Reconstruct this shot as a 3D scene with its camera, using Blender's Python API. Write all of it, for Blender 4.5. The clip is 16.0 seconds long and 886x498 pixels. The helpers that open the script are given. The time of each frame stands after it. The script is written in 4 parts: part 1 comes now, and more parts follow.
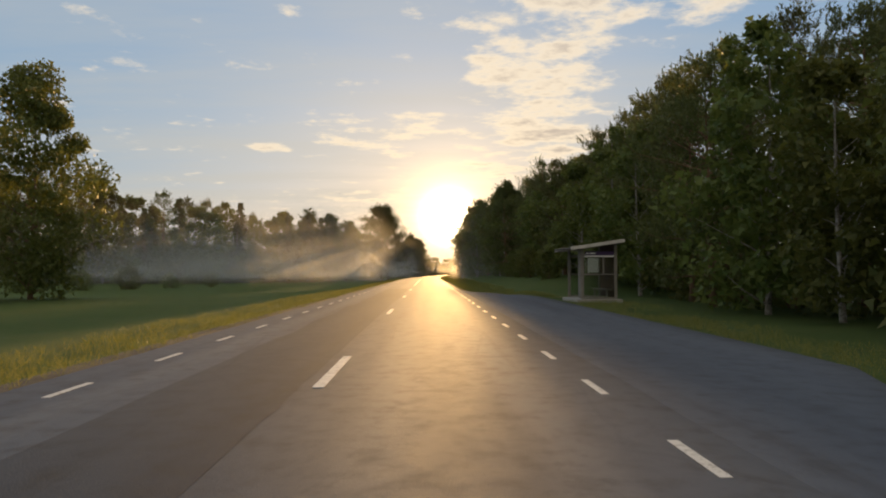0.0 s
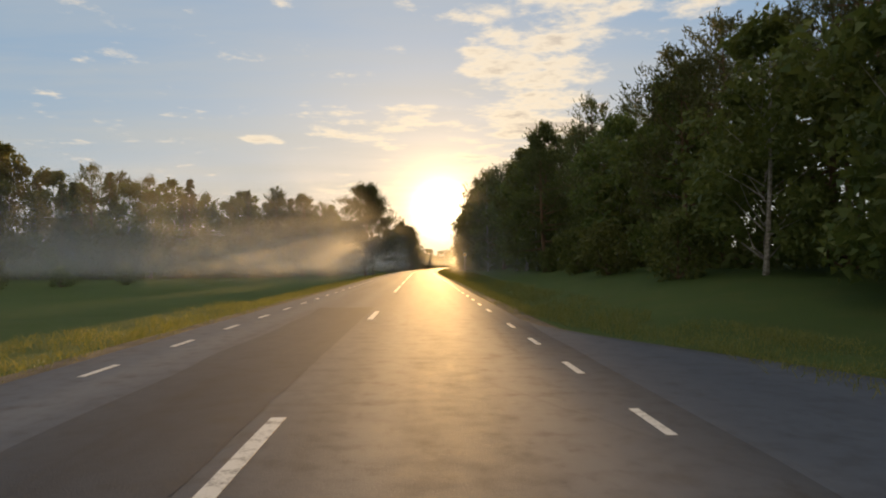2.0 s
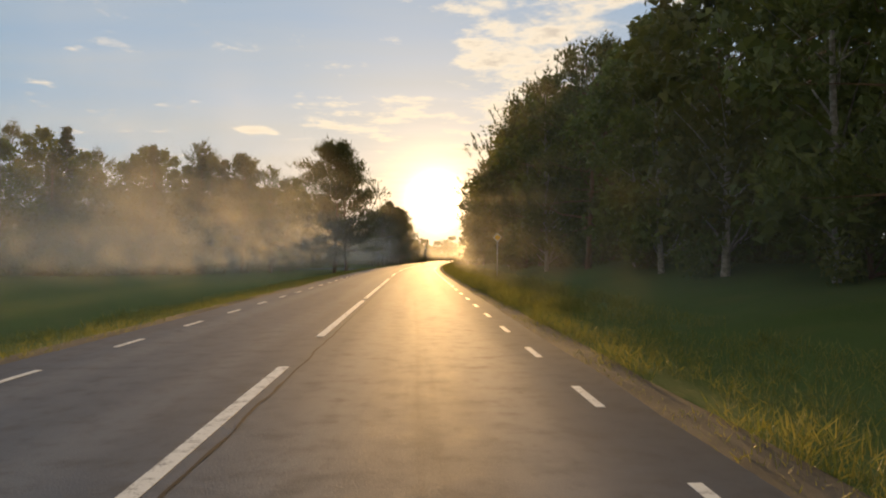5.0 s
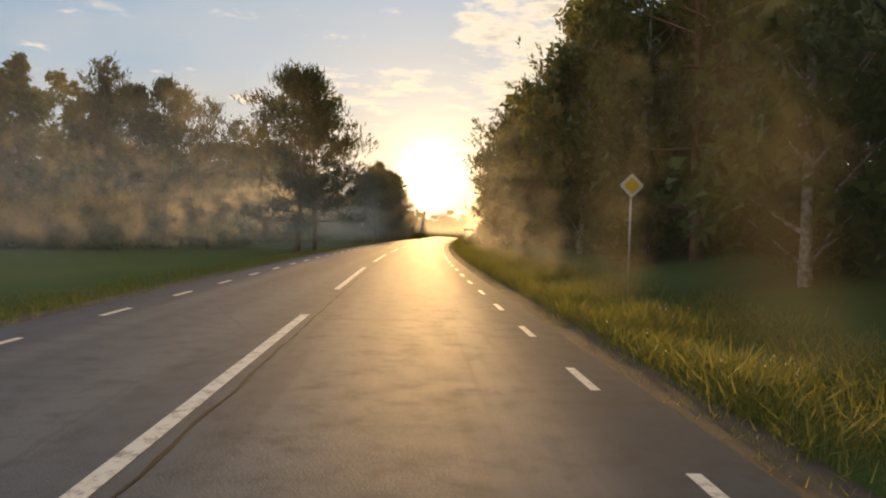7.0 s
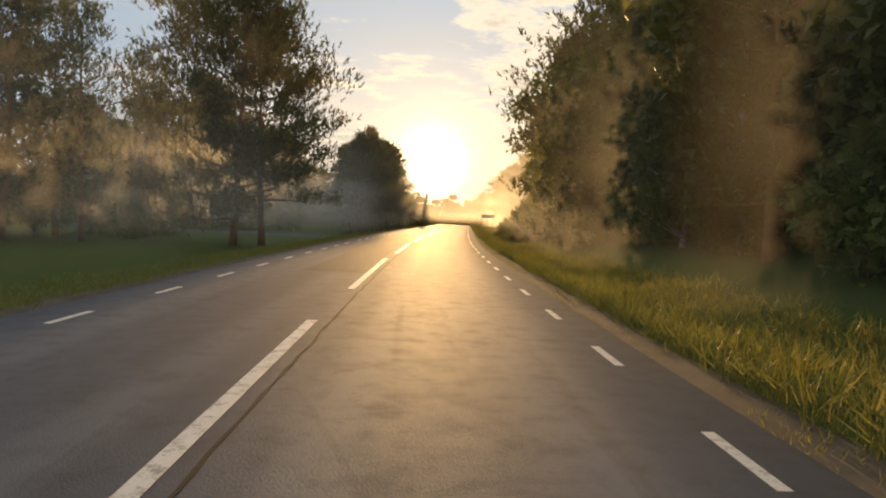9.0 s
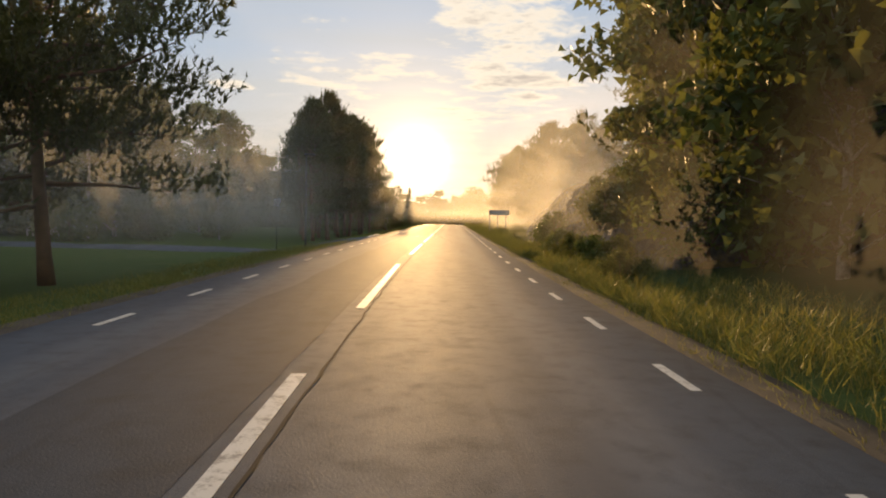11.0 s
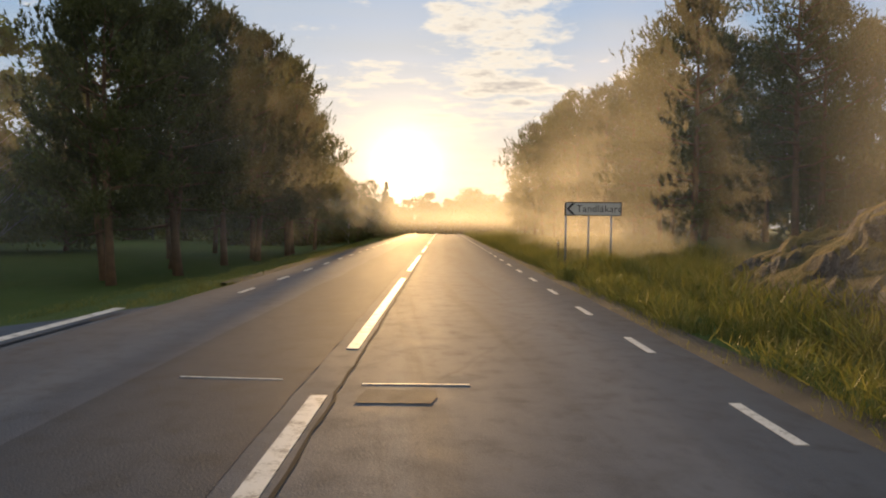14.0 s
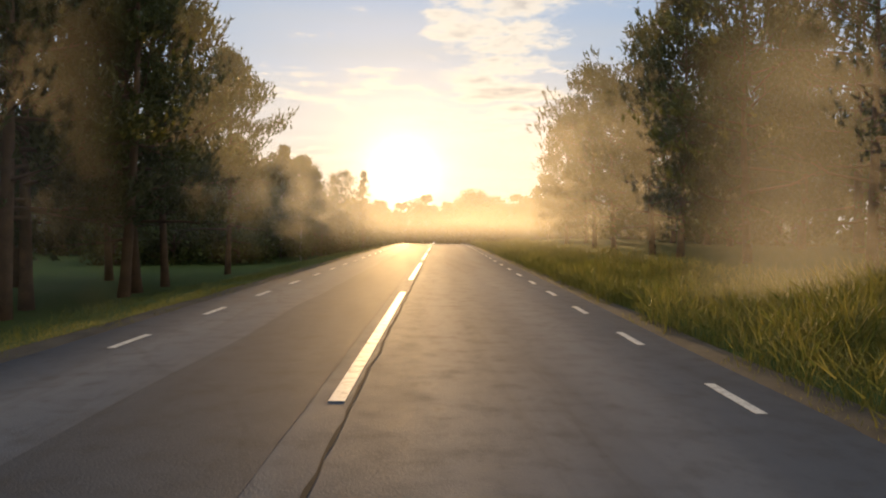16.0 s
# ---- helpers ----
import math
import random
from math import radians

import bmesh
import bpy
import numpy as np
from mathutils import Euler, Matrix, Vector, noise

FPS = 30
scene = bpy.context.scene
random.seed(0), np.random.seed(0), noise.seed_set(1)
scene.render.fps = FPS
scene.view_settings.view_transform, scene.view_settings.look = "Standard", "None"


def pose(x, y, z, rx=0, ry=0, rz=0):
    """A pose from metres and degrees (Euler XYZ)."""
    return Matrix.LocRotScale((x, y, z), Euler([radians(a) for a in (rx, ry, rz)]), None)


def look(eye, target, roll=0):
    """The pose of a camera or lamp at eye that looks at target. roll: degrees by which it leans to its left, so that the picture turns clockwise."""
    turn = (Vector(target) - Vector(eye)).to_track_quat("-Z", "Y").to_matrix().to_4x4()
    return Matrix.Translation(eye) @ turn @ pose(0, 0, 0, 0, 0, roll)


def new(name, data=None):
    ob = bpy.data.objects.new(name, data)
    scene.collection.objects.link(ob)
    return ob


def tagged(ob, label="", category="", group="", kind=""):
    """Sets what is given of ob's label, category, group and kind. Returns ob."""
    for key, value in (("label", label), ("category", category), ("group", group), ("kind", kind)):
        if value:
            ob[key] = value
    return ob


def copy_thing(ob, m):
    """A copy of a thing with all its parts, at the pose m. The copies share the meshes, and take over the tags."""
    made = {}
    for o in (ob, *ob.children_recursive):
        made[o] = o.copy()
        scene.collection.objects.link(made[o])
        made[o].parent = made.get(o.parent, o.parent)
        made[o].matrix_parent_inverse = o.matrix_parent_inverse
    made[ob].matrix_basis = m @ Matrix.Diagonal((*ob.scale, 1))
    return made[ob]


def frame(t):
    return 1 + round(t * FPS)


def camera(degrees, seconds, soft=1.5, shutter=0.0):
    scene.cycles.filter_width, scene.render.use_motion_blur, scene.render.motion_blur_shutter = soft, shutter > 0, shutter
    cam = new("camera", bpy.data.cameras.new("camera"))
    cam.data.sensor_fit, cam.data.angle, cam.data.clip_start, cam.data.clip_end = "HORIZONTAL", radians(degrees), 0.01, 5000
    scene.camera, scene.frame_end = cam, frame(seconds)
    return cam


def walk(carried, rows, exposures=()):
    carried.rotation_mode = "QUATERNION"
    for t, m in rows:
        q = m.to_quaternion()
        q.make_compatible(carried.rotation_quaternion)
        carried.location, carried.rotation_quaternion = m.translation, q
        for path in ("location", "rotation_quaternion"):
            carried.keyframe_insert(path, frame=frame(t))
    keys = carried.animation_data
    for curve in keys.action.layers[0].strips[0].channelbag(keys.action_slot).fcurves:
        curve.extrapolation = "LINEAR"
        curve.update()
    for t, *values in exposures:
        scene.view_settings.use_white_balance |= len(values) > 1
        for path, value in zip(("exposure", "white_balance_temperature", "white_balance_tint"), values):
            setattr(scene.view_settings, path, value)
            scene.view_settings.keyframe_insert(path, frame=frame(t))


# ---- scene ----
# a country road at sunset, driven along for some 230 m
cam = camera(65.1, 16.0, soft=2.0)
PATH = [
    (0.0, pose(1.21, -0.00, 1.30, 91.88, 0.15, -1.25)),
    (0.5, pose(1.19, 7.90, 1.30, 91.88, 0.70, -1.51)),
    (1.0, pose(1.18, 15.79, 1.30, 91.70, 0.53, -1.61)),
    (1.5, pose(1.18, 23.62, 1.30, 91.67, 0.19, -1.69)),
    (2.0, pose(1.18, 31.38, 1.30, 91.27, 0.13, -1.82)),
    (2.5, pose(1.20, 39.05, 1.30, 91.12, -0.42, -1.98)),
    (3.0, pose(1.27, 46.63, 1.30, 91.08, -2.25, -2.05)),
    (3.5, pose(1.41, 54.15, 1.30, 91.39, -1.57, -1.75)),
    (4.0, pose(1.48, 61.61, 1.30, 91.03, -0.55, -1.51)),
    (6.5, pose(1.46, 98.63, 1.30, 89.58, -0.62, -3.18)),
    (7.0, pose(1.48, 105.97, 1.30, 88.60, -1.64, -2.69)),
    (7.5, pose(1.42, 113.25, 1.30, 88.17, -2.54, -2.55)),
    (8.0, pose(1.44, 120.46, 1.30, 87.82, -3.00, -2.73)),
    (8.5, pose(1.34, 127.60, 1.30, 87.80, -2.82, -2.73)),
    (9.0, pose(1.31, 134.64, 1.30, 87.49, -2.43, -2.82)),
    (9.5, pose(1.34, 141.59, 1.30, 87.12, -2.23, -2.92)),
    (12.0, pose(2.96, 175.36, 1.30, 87.65, -0.89, -4.81)),
    (12.5, pose(3.45, 181.92, 1.30, 87.76, -1.26, -4.89)),
    (13.0, pose(3.97, 188.33, 1.30, 87.88, -0.45, -4.63)),
    (13.5, pose(4.42, 194.74, 1.30, 88.00, -0.89, -4.82)),
    (14.0, pose(4.93, 201.14, 1.30, 87.93, -0.68, -4.84)),
    (14.5, pose(5.37, 207.56, 1.30, 87.86, -0.82, -4.87)),
    (15.0, pose(5.90, 213.96, 1.30, 87.76, -0.94, -4.97)),
    (15.5, pose(6.42, 220.29, 1.30, 87.78, -0.30, -4.88)),
    (16.0, pose(6.95, 226.63, 1.30, 88.43, -0.39, -5.00)),
]
EXPOSURES = [(0.0, 0.2, 7000, 10), (4.0, 0.25, 7000, 10), (7.0, 0.35, 7100, 10), (9.5, 0.4, 7100, 10), (12.0, 0.3, 6300, 10), (16.0, 0.3, 6300, 10)]
walk(cam, PATH, EXPOSURES)

# ---- light ----
SUN_AZ, SUN_EL = 1.7, 4.5          # degrees clockwise from ahead, above the horizon
SUN_DIR = Vector((math.sin(radians(SUN_AZ)) * math.cos(radians(SUN_EL)), math.cos(radians(SUN_AZ)) * math.cos(radians(SUN_EL)), math.sin(radians(SUN_EL))))
sun_data = bpy.data.lights.new("sun", "SUN")
sun_data.energy, sun_data.angle, sun_data.color = 5.0, radians(0.6), (1.0, 0.59, 0.23)
sun = new("sun", sun_data)
sun.matrix_world = look(SUN_DIR * 200, (0, 0, 0))


class Nodes:
    """Short hand for building node trees."""

    def __init__(self, tree):
        self.tree = tree
        tree.nodes.clear()

    def add(self, kind, inputs=(), **settings):
        n = self.tree.nodes.new(kind)
        for k, v in settings.items():
            if k == "operation":
                n.operation = v
            elif k == "blend":
                n.data_type, n.blend_type = "RGBA", v
            elif k == "clamp":
                n.use_clamp = v
            elif k == "interp":
                n.interpolation_type = v
        for k, v in dict(inputs).items():
            self.put(n.inputs[k], v)
        return n

    def put(self, socket, v):
        if isinstance(v, bpy.types.NodeSocket):
            self.tree.links.new(v, socket)
        else:
            socket.default_value = v

    def math(self, op, a, b=0.0, clamp=False):
        return self.add("ShaderNodeMath", {0: a, 1: b}, operation=op, clamp=clamp).outputs[0]

    def mix(self, f, a, b, blend="MIX"):
        n = self.add("ShaderNodeMix", blend=blend)
        self.put(n.inputs[0], f), self.put(n.inputs[6], a), self.put(n.inputs[7], b)
        return n.outputs[2]

    def noise(self, vec, scale, detail=4.0, rough=0.55):
        return self.add("ShaderNodeTexNoise", {"Vector": vec, "Scale": scale, "Detail": detail, "Roughness": rough}).outputs[0]

    def ramp(self, v, lo, hi):
        n = self.add("ShaderNodeMapRange", {0: v, 1: lo, 2: hi, 3: 0.0, 4: 1.0}, interp="SMOOTHSTEP")
        return n.outputs[0]

    def mapped(self, vec, scale=(1, 1, 1), place=(0, 0, 0)):
        return self.add("ShaderNodeMapping", {"Vector": vec, "Scale": scale, "Location": place}).outputs[0]

    def bump(self, h, strength, distance):
        return self.add("ShaderNodeBump", {"Height": h, "Strength": strength, "Distance": distance}).outputs[0]


def make_sky():
    world = bpy.data.worlds.new("sky")
    scene.world = world
    world.use_nodes = True
    n = Nodes(world.node_tree)
    sky = n.add("ShaderNodeTexSky")
    sky.sky_type, sky.sun_disc = "NISHITA", False
    sky.sun_elevation, sky.sun_rotation = radians(SUN_EL), radians(SUN_AZ)
    sky.air_density, sky.dust_density, sky.ozone_density = 1.0, 1.0, 1.5
    way = n.add("ShaderNodeTexCoord").outputs["Generated"]
    split = n.add("ShaderNodeSeparateXYZ", {0: way})
    x, y, z = split.outputs
    az = n.math("MULTIPLY", n.math("ARCTAN2", x, y), 57.2958)
    el = n.math("MULTIPLY", n.math("ARCSINE", z), 57.2958)
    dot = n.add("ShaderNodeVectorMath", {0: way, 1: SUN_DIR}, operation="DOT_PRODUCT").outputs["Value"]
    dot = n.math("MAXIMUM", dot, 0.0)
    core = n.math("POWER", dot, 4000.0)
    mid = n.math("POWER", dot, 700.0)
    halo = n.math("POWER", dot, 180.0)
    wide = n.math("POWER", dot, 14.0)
    # a flat layer of broken cloud seen in perspective
    up = n.math("ADD", n.math("MAXIMUM", z, 0.0), 0.06)
    flat = n.add("ShaderNodeCombineXYZ", {0: n.math("DIVIDE", x, up), 1: n.math("DIVIDE", y, up), 2: 0.0}).outputs[0]
    big = n.noise(n.mapped(flat, (0.55, 0.42, 1), (3.1, 1.3, 0)), 1.0, 2.0)
    fine = n.noise(n.mapped(flat, (1.0, 1.0, 1), (0.4, 7.7, 0)), 3.6, 8.0, 0.62)
    wisp = n.noise(n.mapped(flat, (0.35, 1.0, 1), (5.0, 2.0, 0)), 1.6, 5.0, 0.6)

    def patch(a, e, wa, we):
        da = n.math("DIVIDE", n.math("SUBTRACT", az, a), wa)
        de = n.math("DIVIDE", n.math("SUBTRACT", el, e), we)
        q = n.math("ADD", n.math("MULTIPLY", da, da), n.math("MULTIPLY", de, de))
        return n.math("SUBTRACT", 1.0, n.math("MINIMUM", q, 1.0))

    cover = None
    for a, e, wa, we, k in ((9, 16.5, 8, 4.5, 0.68), (9.5, 11.5, 7, 4.0, 0.7), (20, 20.5, 9, 3, 0.5), (-3, 11.5, 9, 2.6, 0.42),
                            (6, 8.2, 7, 1.6, 0.5), (-13, 9.9, 2.2, 0.6, 0.5), (-12, 20.5, 2.6, 1.0, 0.5), (-2, 6.0, 12, 1.2, 0.4), (9, 22, 12, 5, 0.5)):
        p = n.math("MULTIPLY", patch(a, e, wa, we), k)
        cover = p if cover is None else n.math("MAXIMUM", cover, p)
    # outside the view the sky goes on half covered, cloud overhead added as fill light
    rest = n.math("MULTIPLY", n.ramp(big, 0.3, 0.55), n.math("ADD", 0.04, n.math("MULTIPLY", n.ramp(z, 0.42, 0.6), 0.87)))
    # behind, an unseen bank of bright cloud, added to lift the shaded sides
    east = n.math("MULTIPLY", n.ramp(n.math("MULTIPLY", y, -1.0), -0.1, 0.5), n.math("MULTIPLY", n.ramp(z, 0.03, 0.2), 0.75))
    rest = n.math("MAXIMUM", rest, east)
    dens = n.math("ADD", n.math("MAXIMUM", cover, rest), n.math("MULTIPLY", n.math("SUBTRACT", fine, 0.60), 2.6))
    cloud = n.ramp(dens, -0.04, 0.42)
    shade = n.ramp(dens, 0.3, 0.85)
    nishita = n.mix(1.0, sky.outputs[0], (SKY_GAIN, SKY_GAIN, SKY_GAIN, 1), "MULTIPLY")
    blue = n.mix(n.ramp(z, 0.16, 0.75), (0.18, 0.37, 0.64, 1), (0.22, 0.38, 0.64, 1))
    base = n.mix(0.3, blue, nishita)
    low = n.math("MULTIPLY", n.math("POWER", n.math("SUBTRACT", 1.0, n.math("MAXIMUM", z, 0.0), clamp=True), 6.0), 1.0)
    veil = n.math("MULTIPLY", n.ramp(wisp, 0.3, 0.75), 0.35)
    base = n.mix(n.math("ADD", low, veil, clamp=True), base, HAZE)
    lit = n.mix(shade, CLOUD_LIT, CLOUD_DARK)
    base = n.mix(n.math("MULTIPLY", cloud, 0.85), base, lit)
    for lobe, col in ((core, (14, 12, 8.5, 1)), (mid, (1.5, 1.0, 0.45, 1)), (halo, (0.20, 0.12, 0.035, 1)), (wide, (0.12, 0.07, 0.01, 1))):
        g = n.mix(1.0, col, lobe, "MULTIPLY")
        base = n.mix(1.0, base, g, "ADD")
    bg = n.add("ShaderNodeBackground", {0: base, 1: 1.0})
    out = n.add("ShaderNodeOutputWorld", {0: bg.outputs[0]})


SKY_GAIN = 0.10
HAZE = (0.45, 0.465, 0.46, 1)
CLOUD_LIT, CLOUD_DARK = (0.80, 0.71, 0.58, 1), (0.40, 0.36, 0.34, 1)
make_sky()
MIST_MEADOW, MIST_NEAR, MIST_FAR = 0.085, 0.13, 0.11
scene.cycles.transparent_max_bounces = 40    # rays cross many see-through sheets that stand in for mist


# ---- materials ----
def material(name):
    m = bpy.data.materials.new(name)
    m.use_nodes = True
    n = Nodes(m.node_tree)
    return m, n, n.add("ShaderNodeTexCoord").outputs["Object"]


def finish(n, shader):
    n.add("ShaderNodeOutputMaterial", {0: shader})


def surface(n, color, rough=0.8, metal=0.0, normal=None, spec=0.4):
    p = n.add("ShaderNodeBsdfPrincipled", {"Base Color": color, "Roughness": rough, "Metallic": metal, "Specular IOR Level": spec})
    if normal is not None:
        n.put(p.inputs["Normal"], normal)
    return p.outputs[0]


def mottled(name, a, b, scale=3.0, rough=0.8, fine=40.0, relief=0.3, metal=0.0):
    """A plain surface of two colours with grain at two scales."""
    m, n, co = material(name)
    big, small = n.noise(co, scale), n.noise(co, fine)
    col = n.mix(n.ramp(big, 0.3, 0.7), (*a, 1), (*b, 1))
    col = n.mix(n.math("MULTIPLY", small, 0.35), col, (*[c * 0.45 for c in a], 1))
    finish(n, surface(n, col, rough, metal, n.bump(small, relief, 0.01)))
    return m


def leaf(name, a, b, thin=0.35):
    m, n, co = material(name)
    isl = n.add("ShaderNodeNewGeometry").outputs["Random Per Island"]
    ob = n.add("ShaderNodeObjectInfo").outputs["Random"]
    col = n.mix(isl, (*a, 1), (*b, 1))
    hsv = n.add("ShaderNodeHueSaturation", {"Hue": n.math("ADD", n.math("MULTIPLY", ob, 0.05), 0.475), "Value": n.math("ADD", n.math("MULTIPLY", ob, 0.5), 0.75), "Color": col})
    d = surface(n, hsv.outputs[0], 0.55, 0.0, None, 0.3)
    t = n.add("ShaderNodeBsdfTranslucent", {0: n.mix(0.5, hsv.outputs[0], (0.20, 0.19, 0.03, 1))})
    finish(n, n.add("ShaderNodeMixShader", {0: thin, 1: d, 2: t.outputs[0]}).outputs[0])
    return m


def make_ground_material():
    m, n, co = material("meadow")
    big, mid, fine = n.noise(co, 0.05, 5), n.noise(co, 0.7, 6), n.noise(n.mapped(co, (1, 1, 0.2)), 14.0, 5)
    col = n.mix(n.ramp(big, 0.35, 0.65), (0.065, 0.11, 0.028, 1), (0.085, 0.13, 0.035, 1))
    col = n.mix(n.math("MULTIPLY", n.ramp(mid, 0.45, 0.75), 0.6), col, (0.11, 0.13, 0.04, 1))
    col = n.mix(n.math("MULTIPLY", fine, 0.5), col, (0.03, 0.045, 0.015, 1))
    finish(n, surface(n, col, 0.9, 0.0, n.bump(n.math("ADD", fine, mid), 0.9, 0.12), 0.15))
    return m


def make_asphalt(name="asphalt", tone=1.0):
    m, n, co = material(name)
    split = n.add("ShaderNodeSeparateXYZ", {0: co})
    grain, mid, big = n.noise(co, 160.0, 3), n.noise(co, 3.0, 5), n.noise(n.mapped(co, (1, 0.12, 1)), 0.5, 4)
    stones = n.add("ShaderNodeTexVoronoi", {"Vector": co, "Scale": 70.0}).outputs["Distance"]
    col = n.mix(n.ramp(big, 0.3, 0.7), (0.050 * tone, 0.063 * tone, 0.086 * tone, 1), (0.076 * tone, 0.093 * tone, 0.121 * tone, 1))
    lane = n.add("ShaderNodeSeparateXYZ", {0: n.add("ShaderNodeTexCoord").outputs["UV"]}).outputs[0]
    # wheel tracks, polished pale by tyres, with their sheen put into the colour
    track = n.math("ABSOLUTE", n.math("SUBTRACT", n.math("ABSOLUTE", n.math("SUBTRACT", n.math("ABSOLUTE", n.math("ADD", lane, n.math("MULTIPLY", n.math("SUBTRACT", big, 0.5), 0.5))), 1.5)), 0.72))
    worn = n.math("SUBTRACT", 1.0, n.ramp(track, 0.05, 0.42))
    streak = n.noise(n.mapped(co, (2.2, 0.05, 1)), 1.0, 5, 0.6)
    col = n.mix(n.math("MULTIPLY", worn, n.math("ADD", 0.25, n.math("MULTIPLY", streak, 0.5))), col, (0.106 * tone, 0.121 * tone, 0.146 * tone, 1))
    # darker streaks along the lane
    col = n.mix(n.math("MULTIPLY", n.ramp(streak, 0.55, 0.75), 0.5), col, (0.042 * tone, 0.045 * tone, 0.052 * tone, 1))
    col = n.mix(n.math("MULTIPLY", n.ramp(mid, 0.45, 0.8), 0.5), col, (0.045, 0.047, 0.052, 1))
    col = n.mix(n.math("MULTIPLY", n.ramp(grain, 0.55, 0.75), 0.5), col, (0.15, 0.145, 0.14, 1))
    blotch = n.noise(n.mapped(co, (1, 0.6, 1)), 7.0, 6, 0.7)
    col = n.mix(n.math("MULTIPLY", n.ramp(blotch, 0.5, 0.7), 0.25), col, (0.036, 0.038, 0.044, 1))
    crack = n.add("ShaderNodeTexVoronoi", {"Vector": n.mix(0.12, n.mapped(co, (1, 0.45, 1)), n.add("ShaderNodeTexNoise", {"Vector": co, "Scale": 1.5}).outputs["Color"]), "Scale": 0.42})
    crack.feature = "DISTANCE_TO_EDGE"
    line = n.math("MULTIPLY", n.math("LESS_THAN", crack.outputs["Distance"], 0.008), n.ramp(big, 0.45, 0.6))
    col = n.mix(n.math("MULTIPLY", line, 0.12), col, (0.015, 0.015, 0.016, 1))
    rough = n.math("ADD", n.math("MULTIPLY", mid, 0.2), 0.66)
    finish(n, surface(n, col, rough, 0.0, n.bump(n.math("ADD", grain, stones), 0.3, 0.005), 0.07))
    return m


def make_paint():
    m, n, co = material("road_paint")
    wear, fine = n.noise(co, 6.0, 6, 0.7), n.noise(co, 60.0, 4)
    col = n.mix(n.math("MULTIPLY", n.ramp(n.math("ADD", wear, n.math("MULTIPLY", fine, 0.4)), 0.66, 0.9), 0.8), (0.58, 0.58, 0.56, 1), (0.09, 0.09, 0.095, 1))
    finish(n, surface(n, col, 0.6, 0.0, n.bump(fine, 0.3, 0.004)))
    return m


def make_rock():
    m, n, co = material("granite")
    big, mid, fine = n.noise(co, 0.5, 6), n.noise(co, 3.0, 7, 0.65), n.noise(co, 30.0, 5)
    up = n.add("ShaderNodeSeparateXYZ", {0: n.add("ShaderNodeNewGeometry").outputs["Normal"]}).outputs[2]
    col = n.mix(n.ramp(mid, 0.35, 0.7), (0.085, 0.08, 0.078, 1), (0.25, 0.23, 0.215, 1))
    col = n.mix(n.math("MULTIPLY", n.ramp(fine, 0.55, 0.7), 0.5), col, (0.34, 0.32, 0.30, 1))
    moss = n.ramp(n.math("ADD", n.math("MULTIPLY", up, 0.5), n.math("ADD", n.math("MULTIPLY", big, 0.6), n.math("MULTIPLY", mid, 0.4))), 0.66, 0.88)
    col = n.mix(moss, col, n.mix(n.ramp(mid, 0.35, 0.65), (0.10, 0.095, 0.03, 1), (0.27, 0.20, 0.08, 1)))
    finish(n, surface(n, col, 0.85, 0.0, n.bump(n.math("ADD", mid, n.math("MULTIPLY", fine, 0.3)), 1.0, 0.3), 0.3))
    return m


MEADOW, ASPHALT, PAINT, GRANITE = make_ground_material(), make_asphalt("asphalt", 1.22), make_paint(), make_rock()
NEEDLES = leaf("pine_needles", (0.055, 0.075, 0.030), (0.11, 0.12, 0.045), 0.3)
LEAVES = leaf("birch_leaves", (0.065, 0.10, 0.028), (0.14, 0.16, 0.045), 0.4)
SPRUCE = leaf("spruce_needles", (0.045, 0.065, 0.026), (0.085, 0.10, 0.036), 0.3)
BLADES = leaf("grass_blades", (0.085, 0.12, 0.030), (0.26, 0.225, 0.08), 0.5)
BARK = mottled("pine_bark", (0.13, 0.085, 0.055), (0.22, 0.13, 0.075), 2.0, 0.95, 18.0, 1.0)
GRAVEL = mottled("gravel", (0.060, 0.054, 0.045), (0.10, 0.088, 0.07), 2.0, 0.95, 60.0, 1.0)
STEEL = mottled("galvanised_steel", (0.42, 0.43, 0.44), (0.52, 0.53, 0.54), 5.0, 0.45, 80.0, 0.05, 0.9)


# ---- plan of the road ----
BEND_FROM, BEND_TO, BEND = 121.8, 185.7, radians(4.83)
CURVE = BEND / (BEND_TO - BEND_FROM)


def road_at(s):
    """Place and heading of the centre line, s metres along it."""
    if s < BEND_FROM:
        return 0.0, s, 0.0
    a = min(BEND, CURVE * (s - BEND_FROM))
    x, y = (1 - math.cos(a)) / CURVE, BEND_FROM + math.sin(a) / CURVE
    if s > BEND_TO:
        x, y = x + math.sin(a) * (s - BEND_TO), y + math.cos(a) * (s - BEND_TO)
    return x, y, a


def smooth(v, lo, hi):
    q = min(1.0, max(0.0, (v - lo) / (hi - lo)))
    return q * q * (3 - 2 * q)


def road_z(s):
    return -3.2 * smooth(s, 285, 390)


